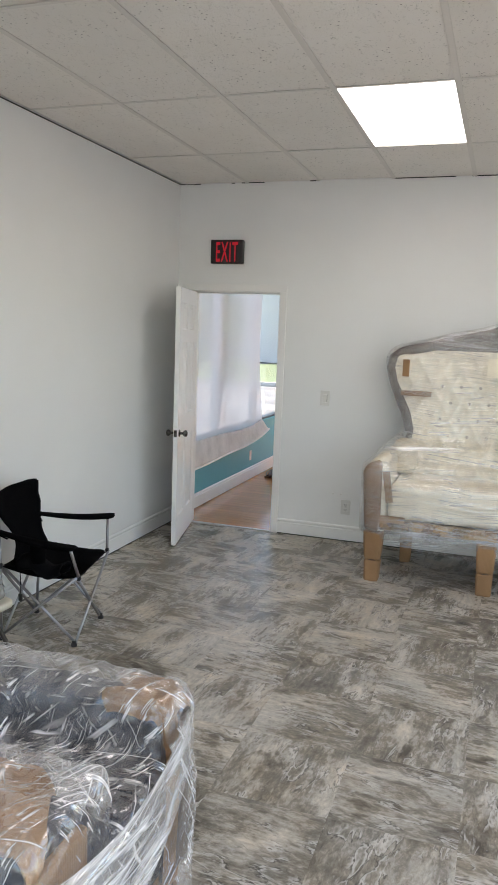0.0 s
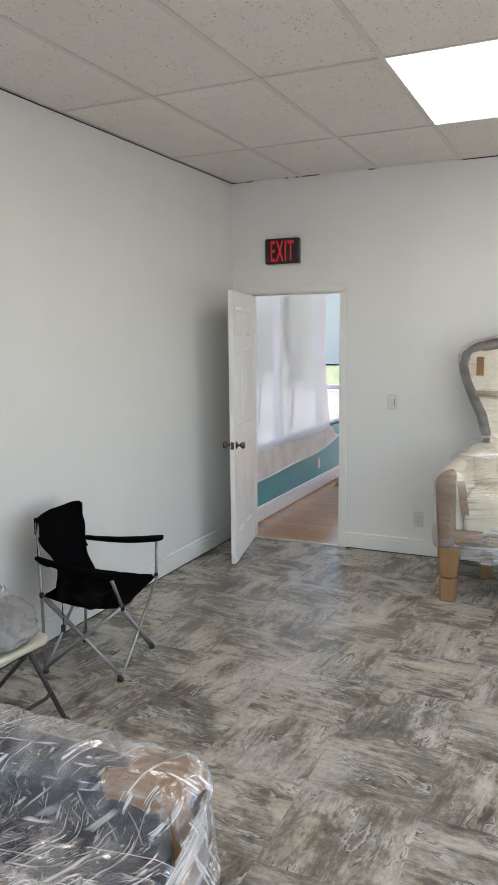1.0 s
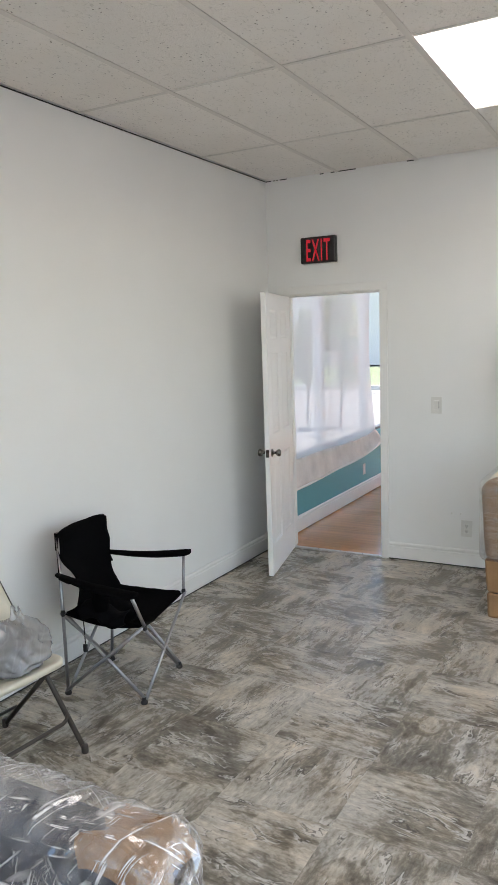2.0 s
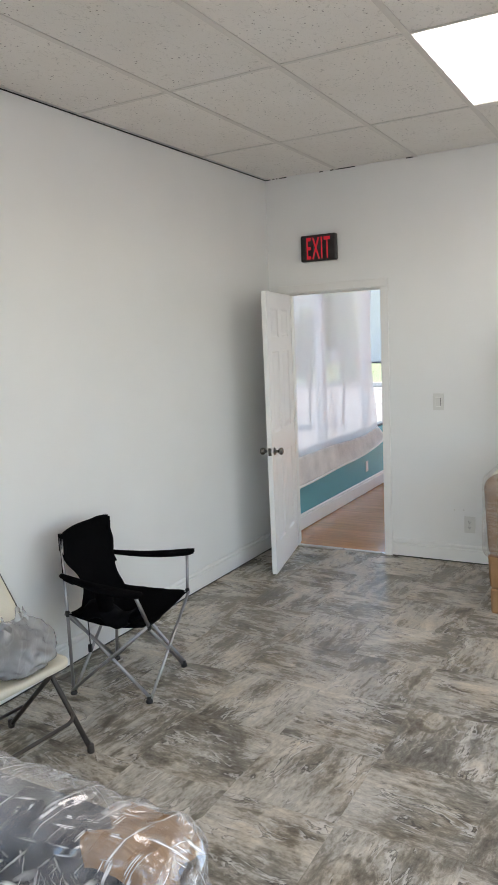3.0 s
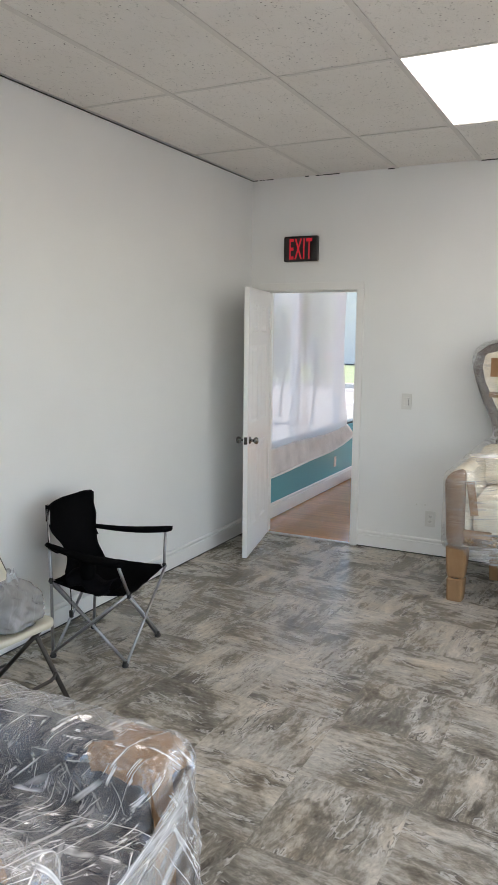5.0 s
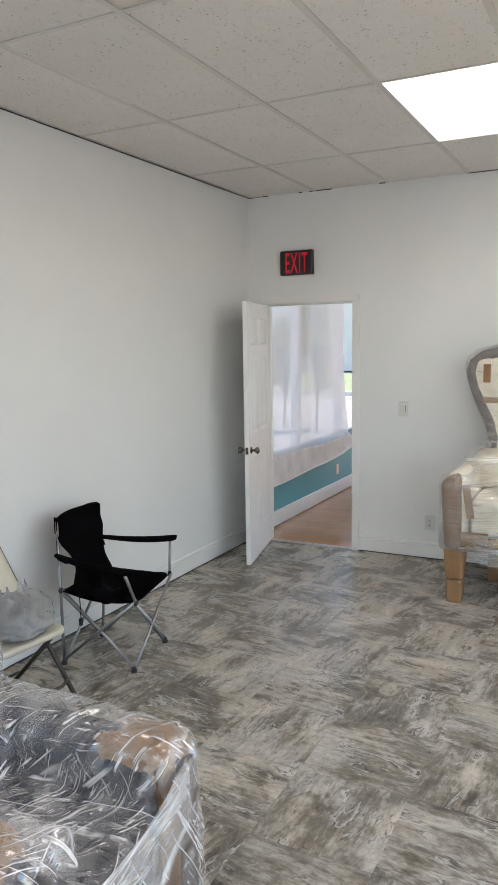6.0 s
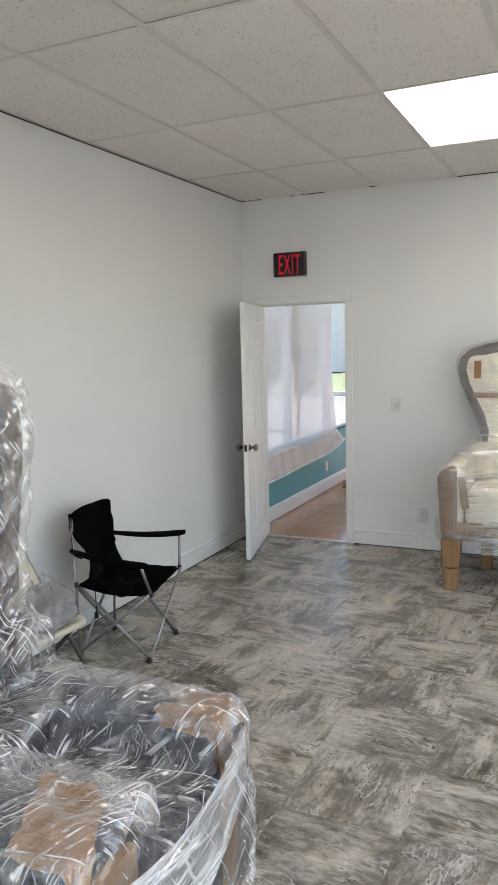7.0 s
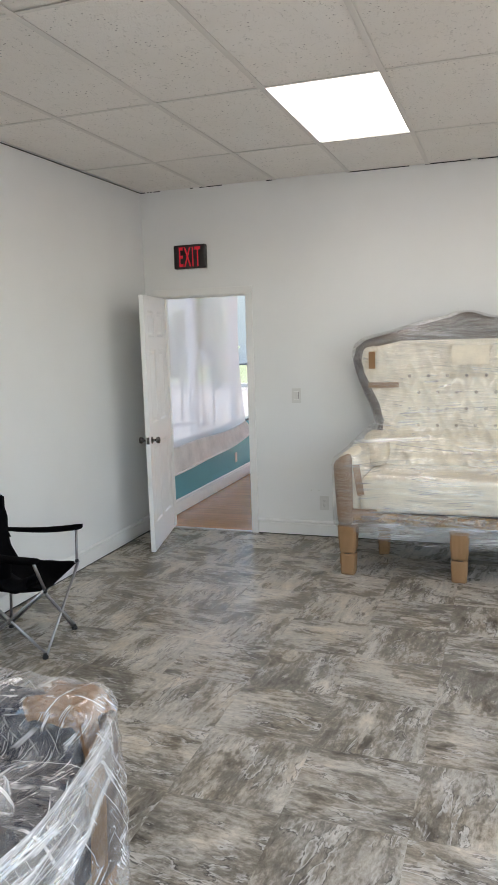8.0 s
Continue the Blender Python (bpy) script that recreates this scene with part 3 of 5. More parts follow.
# six-panel door, swung into the room
def door():
    a = Vector((0.345 - 0.158, -0.80 + 0.03))
    ang = math.degrees(math.atan2(a.y, a.x))
    t = thing("door_1", pose(0.158, -0.032, 0.012, 0, 0, ang), "white six-panel interior door standing open into the room", "door")
    t["kind"] = "structure"
    L, T, Z = 0.79, 0.035, 2.045
    st, mid = 0.115, 0.10
    cols = [(st, (L - mid) / 2), ((L + mid) / 2, L - st)]
    rows = [(0.22, 0.86), (1.03, 1.62), (1.72, 1.93)]
    b = bmesh.new()
    xs = [0, st, (L - mid) / 2, (L + mid) / 2, L - st, L]
    zs = [0] + [z for r in rows for z in r] + [Z]
    for i in range(5):
        for j in range(7):
            if i in (1, 3) and j in (1, 3, 5):
                continue
            box(xs[i], xs[i + 1], 0, T, zs[j], zs[j + 1], bm=b)
    bmesh.ops.remove_doubles(b, verts=b.verts[:], dist=0.0002)
    part("leaf", b, M_DOOR, t)
    for x0, x1 in cols:
        for z0, z1 in rows:
            p = bmesh.new()
            for side in (0, 1):
                steps = [(0.0, 0.0), (0.012, 0.009), (0.026, 0.009), (0.045, 0.003)]
                rings = []
                for ins, dep in steps:
                    y = dep if side == 0 else T - dep
                    rings.append([p.verts.new((x, y, z)) for x, z in ((x0 + ins, z0 + ins), (x1 - ins, z0 + ins), (x1 - ins, z1 - ins), (x0 + ins, z1 - ins))])
                for r, q in zip(rings, rings[1:]):
                    for n in range(4):
                        p.faces.new((r[n], r[(n + 1) % 4], q[(n + 1) % 4], q[n]))
                p.faces.new(rings[-1])
            bmesh.ops.recalc_face_normals(p, faces=p.faces[:])
            part("panel", p, M_DOOR, t)
    for s, y in ((-1, 0.0), (1, T)):
        k = turned([(0.029, 0), (0.029, 0.004), (0.024, 0.008), (0.011, 0.010), (0.010, 0.030), (0.020, 0.036), (0.026, 0.046), (0.027, 0.055), (0.022, 0.064), (0.010, 0.068)], 20)
        kn = smooth(part("knob", k, M_NICKEL, t, "satin nickel door knob"))
        kn.matrix_basis = pose(L - 0.062, y, 0.905, -90 * s, 0, 0)
    part("latch_plate", box(L - 0.0005, L + 0.001, 0.006, 0.029, 0.88, 0.935), M_NICKEL, t, "nickel latch plate")
    part("latch", box(L + 0.001, L + 0.010, 0.011, 0.024, 0.897, 0.917, 0.003), M_NICKEL, t)
    for z in (0.2, 1.02, 1.84):
        part("hinge", tube([(-0.004, -0.004, z - 0.045), (-0.004, -0.004, z + 0.045)], 0.006, 8), M_NICKEL, t)


door()


# ---- wall fittings ----
def exit_sign():
    t = thing("exit_sign", pose(0.462, 0, 2.30), "black exit sign with red letters on the wall over the door", "exit sign")
    w, h = 0.147, 0.20
    part("housing", box(-w, w, -0.056, -0.006, 0, h, 0.016, 4), M_BLACK, t)
    part("backplate", box(-w + 0.004, w - 0.004, -0.008, -0.001, -0.006, h - 0.004, 0.002), M_PLASTIC, t, "white back plate")
    cu = bpy.data.curves.new("exit_text", "FONT")
    cu.body, cu.size, cu.extrude, cu.align_x = "EXIT", 0.205, 0.0015, "CENTER"
    cu.space_character, cu.offset = 1.16, 0.0015
    tmp = new("tmp_text", cu)
    bpy.context.view_layer.update()
    me = bpy.data.meshes.new_from_object(tmp.evaluated_get(bpy.context.evaluated_depsgraph_get()))
    bpy.data.objects.remove(tmp)
    for v in me.vertices:
        x, y, z = v.co
        X = x * 0.43 + 0.002
        v.co = (X, -0.0565 - z, 0.019 + y * 1.13)
    me.materials.clear()
    me.materials.append(M_RED)
    ob = new("letters", me)
    ob.parent = t
    tagged(ob, "red letters reading EXIT")


exit_sign()


def plate(name, x, z, label, category):
    t = thing(name, pose(x, 0, z), label, category)
    part("cover_plate", box(-0.040, 0.040, -0.009, -0.0005, -0.062, 0.062, 0.003), M_PLASTIC, t)
    return t


sw = plate("light_switch", 1.366, 1.208, "white rocker light switch on the white wall", "light switch")
part("bezel", box(-0.019, 0.019, -0.0105, -0.009, -0.036, 0.036, 0.001), M_TRIM, sw)
rk = part("rocker", box(-0.016, 0.016, -0.005, 0.003, -0.032, 0.032, 0.0015), M_PLASTIC, sw)
rk.matrix_basis = pose(0, -0.011, 0, 5, 0, 0)
part("slider_slot", box(0.017, 0.0195, -0.012, -0.0104, -0.03, 0.03), M_DARK, sw)
ol = plate("wall_outlet", 1.591, 0.295, "white duplex power outlet above the baseboard", "outlet")
for z in (-0.02, 0.02):
    f = part("receptacle", box(-0.017, 0.017, -0.012, -0.009, z - 0.015, z + 0.015, 0.004), M_PLASTIC, ol)
    part("slot", box(-0.009, -0.006, -0.0125, -0.0118, z - 0.003, z + 0.008), M_DARK, f)
    part("slot", box(0.006, 0.009, -0.0125, -0.0118, z - 0.003, z + 0.006), M_DARK, f)
    part("ground_hole", box(-0.003, 0.003, -0.0125, -0.0118, z - 0.011, z - 0.006), M_DARK, f)
anchor = tagged(part("wall_anchor", turned([(0.007, 0), (0.007, 0.002), (0.003, 0.006)], 10), M_PLASTIC), "small white plastic screw anchor in the wall", "wall anchor")
anchor.matrix_basis = pose(1.478, 0, 0.40, 90, 0, 0)
anchor2 = copy_thing(anchor, pose(1.545, 0, 0.402, 90, 0, 0))

# ---- the room beyond the door ----
FW = 0.0
SILL, HEAD = 0.66, 2.62
MULL = [-0.03, 1.08, 2.31, 3.50]
b = box(-0.16, FW, 0.12, FY, -0.1, SILL)
box(-0.16, FW, 0.12, FY, HEAD, ROOF, bm=b)
box(-0.16, FW, 0.12, 0.20, SILL, HEAD, bm=b)
box(-0.16, FW, 4.2, FY, SILL, HEAD, bm=b)
structure(part("wall_teal", b, M_TEAL), "teal painted wall under a long window", "wall")
fn = box(-0.16, 0.4, FY, FY + 0.15, -0.1, ROOF)
box(3.2, FX + 0.15, FY, FY + 0.15, -0.1, ROOF, bm=fn)
box(0.4, 3.2, FY, FY + 0.15, -0.1, 0.4, bm=fn)
box(0.4, 3.2, FY, FY + 0.15, 2.6, ROOF, bm=fn)
structure(part("wall_far_north", fn, M_WALL), "white painted wall with an added window, out of view", "wall")
# unseen window, added to brighten the far room
glazing("window_3", 0.4, 3.2, FY + 0.04, FY + 0.09, 0.4, 2.6, 3)
structure(part("wall_far_east", box(FX, FX + 0.15, 0.12, FY, -0.1, ROOF), M_WALL), "white painted wall", "wall")
structure(part("ceiling_far", box(0, FX, 0.12, FY, H, H + 0.05), M_TILE), "pale mineral tile ceiling of the next room", "ceiling")
baseboard("baseboard_far", 0.12, FY, "y", 0.152)
win = structure(new("window_1"), "long storefront window with grey aluminium frame", "window")
for y in MULL[1:4]:
    part("mullion", box(-0.10, -0.02, y, y + 0.08, SILL, HEAD, 0.004), M_ALU, win)
part("head_rail", box(-0.10, -0.02, 0.20, 4.2, HEAD - 0.06, HEAD, 0.004), M_ALU, win)
part("bottom_rail", box(-0.10, -0.02, 0.20, 4.2, SILL, SILL + 0.035, 0.004), M_BLACK, win, "black bottom rail")
part("window_sill", box(-0.02, 0.012, 0.20, 4.2, SILL - 0.004, SILL + 0.012, 0.003), M_TEAL, win, "teal painted sill")
part("jamb", box(-0.10, -0.02, 0.20, 0.24, SILL, HEAD, 0.004), M_ALU, win)
part("jamb", box(-0.10, -0.02, 4.16, 4.20, SILL, HEAD, 0.004), M_ALU, win)
ys = [0.24] + [y for m in MULL[1:4] for y in (m, m + 0.08)] + [4.16]
for y0, y1 in zip(ys[::2], ys[1::2]):
    g = part("pane", box(-0.063, -0.057, y0, y1, SILL + 0.035, HEAD - 0.06), M_GLASS, win, "clear glass pane")
    g.visible_shadow = False

rs = thing("roller_shade", pose(0.05, 0, 0), "white see-through roller shade hanging crooked before the window", "roller shade")
SY0, SY1 = 0.16, 2.27


def shade_low(u):
    return 0.425 + 0.05 * u + 0.12 * max(0, (u - 0.55) / 0.45) ** 2


def shade_at(u, v):
    low = shade_low(u) + 0.26 - 0.14 * u * u
    z = low + (2.66 - low) * v
    edge = 0.03 * math.sin(z * 3.2 + 0.5) + 0.05 * max(0, 1.0 - z) * 1.5
    y = SY0 + (SY1 + edge - SY0) * u
    x = 0.012 * math.sin(u * 9) * (1 - v) + 0.02 * math.sin(z * 2.5) * u + 0.05 * max(0, u - 0.8) * (1 - v)
    return Vector((x, y, z))


def hem_at(u, v):
    top = shade_at(u, 0)
    lo = shade_low(u)
    return Vector((top.x + (1 - v) * (0.02 + 0.05 * u), top.y + 0.08 * u * (1 - v), lo + (top.z - lo) * v + 0.012 * math.sin(v * 6 + u * 3) * (1 - v)))


smooth(part("cloth", sheet(40, 60, shade_at), M_SHADE, rs))
smooth(part("hem", sheet(40, 10, hem_at, thick=0.003), M_HEM, rs, "grey-white rolled hem of the shade"))
smooth(part("hem_bar", tube([hem_at(n / 24, 0) for n in range(25)], 0.010, 8), M_TRIM, rs, "white hem bar"))
smooth(part("roller_tube", tube([(0.0, SY0 - 0.03, 2.68), (0.0, SY1 + 0.03, 2.68)], 0.03, 16), M_ALU, rs))
for y in (SY0 - 0.036, SY1 + 0.03):
    part("bracket", box(-0.05, 0.03, y, y + 0.006, 2.64, 2.72), M_ALU, rs)
o2 = thing("wall_outlet", pose(FW, 2.16, 0.29, 0, 0, 90), "white outlet cover on the teal wall", "outlet")
part("cover_plate", box(-0.036, 0.036, -0.006, -0.0005, -0.058, 0.058, 0.003), M_PLASTIC, o2)
part("receptacle", box(-0.017, 0.017, -0.008, -0.006, -0.034, 0.034, 0.002), M_TRIM, o2)
M_CABLE = plain("dark_cable", (0.03, 0.025, 0.02), 0.5)
cab = bmesh.new()
pts = []
for n in range(90):
    a = n * 0.42
    rr = 0.10 + 0.035 * math.sin(n * 0.9) + 0.0006 * n
    pts.append((0.24 + rr * math.cos(a) * 0.7, 2.55 + rr * 1.9 * math.sin(a), 0.012 + 0.010 * (n // 15) + 0.008 * math.sin(n * 1.3)))
tube(pts, 0.006, 6, cab)
tagged(smooth(part("cable_coil", cab, M_CABLE)), "loose coil of dark cable on the wooden floor", "cable")
b = box(0.12, 0.38, 2.36, 2.72, 0.0, 0.012, 0.004)
tagged(part("cardboard_scrap", b, M_CARD), "flat brown cardboard scrap under the cable coil", "cardboard").location.z = 0.002

# ---- outside the window ----
structure(part("ground", box(-400, 400, -300, 500, -0.5, -0.16), M_ASPHALT), "grey asphalt parking ground reaching to the horizon, dappled light and shade in its colour", "ground")
structure(part("lawn", box(-60, -1.5, 19.8, 36, -0.16, -0.03), M_GRASS), "green lawn strip beyond the parking ground", "lawn")
structure(part("kerb", box(-60, -1.5, 19.6, 19.8, -0.16, -0.01, 0.02), M_KERB), "pale concrete kerb along the lawn", "kerb")


def tree(x, y, h, seed):
    r = random.Random(seed)
    t = thing("tree", pose(x, y, -0.165), "slim young green tree standing in the paved yard", "tree", "young trees")
    tr = bmesh.new()
    top = Vector((0.1, 0, h * 0.55))
    tube([(0, 0, 0), (0.03, 0.02, h * 0.25), tuple(top)], 0.03, 9, tr, 0.018)
    tips = []
    for n in range(9):
        a = n * 2.4
        z0 = h * (0.20 + 0.045 * n)
        e = Vector((math.cos(a) * h * 0.06, math.sin(a) * h * 0.06, z0 + h * r.uniform(0.12, 0.34)))
        tube([(0.03, 0.01, z0), tuple((Vector((0.03, 0.01, z0)) + e) / 2 + Vector((0, 0, -0.1))), tuple(e)], 0.02, 6, tr, 0.007)
        tips.append(e)
    tips.append(Vector((0.1, 0, h * 0.85)))
    smooth(part("trunk", tr, M_BARK, t))
    verts, faces = [], []
    for e in tips:
        for _ in range(330):
            p = e + Vector((r.gauss(0, 1), r.gauss(0, 1), r.gauss(0, 0.8))) * h * 0.05
            q = Euler((r.uniform(0, 6), r.uniform(0, 6), r.uniform(0, 6))).to_matrix()
            s = r.uniform(0.04, 0.075)
            k = len(verts)
            verts += [p + q @ Vector(c) * s for c in ((-1, 0, 0), (0, -0.45, 0.1), (1, 0, 0), (0, 0.45, 0.1))]
            faces.append((k, k + 1, k + 2, k + 3))
    me = bpy.data.meshes.new("crown")
    me.from_pydata(verts, [], faces)
    me.materials.append(M_LEAF)
    cr = new("crown", me)
    cr.parent = t


tree(-3.1, 9.2, 3.3, 1)
tree(-4.1, 9.7, 2.7, 2)


def utility_box(x, y):
    t = thing("utility_box", pose(x, y, -0.03), "small red utility box standing on the lawn", "utility box")
    part("body", box(-0.28, 0.28, -0.22, 0.22, 0, 0.95, 0.03), M_CARPAINT, t)
    part("lid", box(-0.31, 0.31, -0.25, 0.25, 0.95, 1.03, 0.02), M_CARPAINT, t)
    part("door", box(-0.22, 0.22, -0.235, -0.221, 0.12, 0.85, 0.005), M_CARPAINT, t)


utility_box(-7.25, 20.5)


def office_building(x0, x1, y, h):
    t = thing("office_building", pose(0, y, -0.1), "low grey office building beyond the lawn", "building")
    part("wall", box(x0, x1, 0, 8, 0, h), M_FACADE, t)
    part("roof", box(x0 - 0.3, x1 + 0.3, -0.3, 8.3, h, h + 0.35, 0.02), M_KERB, t, "pale concrete roof edge")
    x = x0 + 2.0
    while x < x1 - 2.5:
        for z in (1.0, 4.6):
            w = part("window", box(x, x + 1.6, -0.06, 0.02, z, z + 1.7, 0.01), M_ALU, t, "framed window")
            part("pane", box(x + 0.08, x + 1.52, -0.075, -0.06, z + 0.08, z + 1.62), M_CARGLASS, w)
        x += 4.2


office_building(-55, 14, 40, 9.0)

# ---- film-wrapped seats ----
def shrunk(solids, voxel, rounds, wrinkle):
    """A taut skin over a bmesh of solids, with wrinkles pushed along its normals."""
    me = bpy.data.meshes.new("tmp")
    solids.to_mesh(me)
    solids.free()
    tmp = new("tmp_skin", me)
    m1 = tmp.modifiers.new("skin", "REMESH")
    m1.mode, m1.voxel_size = "VOXEL", voxel
    m2 = tmp.modifiers.new("taut", "SMOOTH")
    m2.factor, m2.iterations = 0.5, rounds
    bpy.context.view_layer.update()
    skin = bpy.data.meshes.new_from_object(tmp.evaluated_get(bpy.context.evaluated_depsgraph_get()))
    bpy.data.objects.remove(tmp)
    bpy.data.meshes.remove(me)
    bm = bmesh.new()
    bm.from_mesh(skin)
    bpy.data.meshes.remove(skin)
    bm.normal_update()
    moves = [v.normal * wrinkle(v.co) for v in bm.verts]
    for v, d in zip(bm.verts, moves):
        v.co += d
    return bm


def ridge(p):
    return 1.0 - 2.0 * abs(noise.noise(p))


def fold(p):
    """Flat facets that meet in straight creases: 0 on a crease, up to 0.6 inside a facet."""
    d = noise.voronoi(p)[0]
    return min(0.6, d[1] - d[0])


OUTLINE = [(0.72, 0.40), (0.71, 0.80), (0.672, 0.95), (0.66, 1.04), (0.69, 1.16), (0.755, 1.30), (0.81, 1.43), (0.835, 1.54), (0.82, 1.61), (0.76, 1.655),
           (0.64, 1.685), (0.45, 1.73), (0.27, 1.772), (0.12, 1.805), (0.05, 1.832), (0.0, 1.835)]


def outline(kx, kz, inset=0.0):
    """The back's outline, up one side and down the other."""
    half = []
    for u, z in OUTLINE:
        half.append((max(0, u - inset) * kx if u > 0.02 else 0.0, (z - (inset if z > 1.5 else 0)) * kz))
    return half + [(-u, z) for u, z in half[-2::-1]]


def slab(kx, kz, y0, y1, inset, rake, bm=None):
    b = bmesh.new()
    f = b.faces.new([b.verts.new((u, y0, z)) for u, z in outline(kx, kz, inset)])
    g = bmesh.ops.extrude_face_region(b, geom=[f])
    for v in g["geom"]:
        if isinstance(v, bmesh.types.BMVert):
            v.co.y = y1
    for v in b.verts:
        v.co.y += rake * (v.co.z - 0.5)
    bmesh.ops.recalc_face_normals(b, faces=b.faces[:])
    return join(bm, b)


def half_width(z):
    for (u0, z0), (u1, z1) in zip(OUTLINE, OUTLINE[1:10]):
        if z <= z1:
            return u0 + (u1 - u0) * (z - z0) / (z1 - z0)
    return OUTLINE[9][0]


def crest(u):
    u = abs(u)
    pts = OUTLINE[8:]
    for (u0, z0), (u1, z1) in zip(pts, pts[1:]):
        if u >= u1:
            return z0 + (z1 - z0) * (u0 - min(u, u0)) / (u0 - u1)
    return pts[-1][1]


def leg(parent, x, y, h, k, label=""):
    rings = [(0.0, 0.046), (0.012, 0.051), (0.08, 0.053), (0.145, 0.055), (0.158, 0.046), (0.172, 0.056), (0.25, 0.062), (h, 0.067)]
    b = bmesh.new()
    made = []
    for z, a in rings:
        a *= k
        c = a * 0.22
        ring = [(-a + c, -a), (a - c, -a), (a, -a + c), (a, a - c), (a - c, a), (-a + c, a), (-a, a - c), (-a, -a + c)]
        made.append([b.verts.new((x + p + rng.uniform(-1, 1) * 0.0015, y + q + rng.uniform(-1, 1) * 0.0015, z)) for p, q in ring])
    for r, s in zip(made, made[1:]):
        for n in range(8):
            b.faces.new((r[n], r[(n + 1) % 8], s[(n + 1) % 8], s[n]))
    b.faces.new(made[0][::-1]), b.faces.new(made[-1])
    bmesh.ops.recalc_face_normals(b, faces=b.faces[:])
    ob = part("leg", b, M_CARD, parent, label)
    tie = tube([(x + 0.047 * k * math.cos(a) * 1.12, y + 0.047 * k * math.sin(a) * 1.12, 0.158) for a in [n * math.pi / 6 for n in range(13)]], 0.0028, 5)
    part("tie", tie, M_BLACK, ob, "dark string tied round the leg wrap")
    return ob


def tufted(parent, kx, kz, mat, y_at, z0, pitch, button_mat, wing=0.07, top=9.0):
    """A deep-buttoned back cushion and its buttons."""
    px, pz = pitch

    def at(u, v):
        s = (u - 0.5) * 2
        zn = z0 / kz + v * (1.62 - z0 / kz)
        w = half_width(zn) - 0.055
        x = s * w
        z = z0 / kz + v * (min(crest(x) - 0.06, top) - z0 / kz)
        tuft = abs(math.cos(math.pi * (x * kx / px + 0.5 + z * kz / pz))) * abs(math.cos(math.pi * (x * kx / px + 0.5 - z * kz / pz)))
        puff = 0.024 * (1 - tuft ** 0.6) if v < 0.97 else 0.0
        side = wing * abs(s) ** 5
        return Vector((x * kx, y_at(z * kz) - puff - side, z * kz))

    b = sheet(110, 80, at)
    bmesh.ops.recalc_face_normals(b, faces=b.faces[:])
    smooth(part("back_cushion", b, mat, parent, "deep-buttoned back cushion"))
    but = bpy.data.meshes.new("button")
    t = turned([(0.002, 0.010), (0.011, 0.007), (0.013, 0.003), (0.013, 0.0)], 10)
    t.to_mesh(but)
    t.free()
    but.materials.append(button_mat)
    nz = int(1.8 / pz * 2)
    for r in range(nz):
        z = r * pz / 2
        if z < z0 + 0.35 or z > 1.46 * kz:
            continue
        for n in range(-14, 15):
            x = (n + 0.5 * ((r + 1) % 2)) * px
            if abs(x) > (half_width(z / kz) - 0.13) * kx:
                continue
            ob = new("button", but)
            ob.parent = parent
            ob.matrix_basis = pose(x, y_at(z) - 0.003, z, 90, 0, 0)


def bent_sheet(pts, w, axis, thick, bm=None):
    """A strip of board of width w along points, lying across axis."""
    b = bm or bmesh.new()
    a = Vector(axis) * w / 2
    vs = [(b.verts.new(Vector(p) - a), b.verts.new(Vector(p) + a)) for p in pts]
    fs = [b.faces.new((p[0], p[1], q[1], q[0])) for p, q in zip(vs, vs[1:])]
    bmesh.ops.solidify(b, geom=fs, thickness=thick)
    return b


def crowned(b, s):
    """An arm's body, its top rising towards the seat and its outer side drawn in at the foot."""
    for v in b.verts:
        out = (s * v.co.x - 0.69) / 0.18
        high = max(0.0, (v.co.z - 0.60) / 0.25)
        v.co.z += high * (0.055 - 0.075 * out * out)
        v.co.x -= s * 0.03 * max(0.0, out) * max(0.0, (0.62 - v.co.z) / 0.26)
    return b


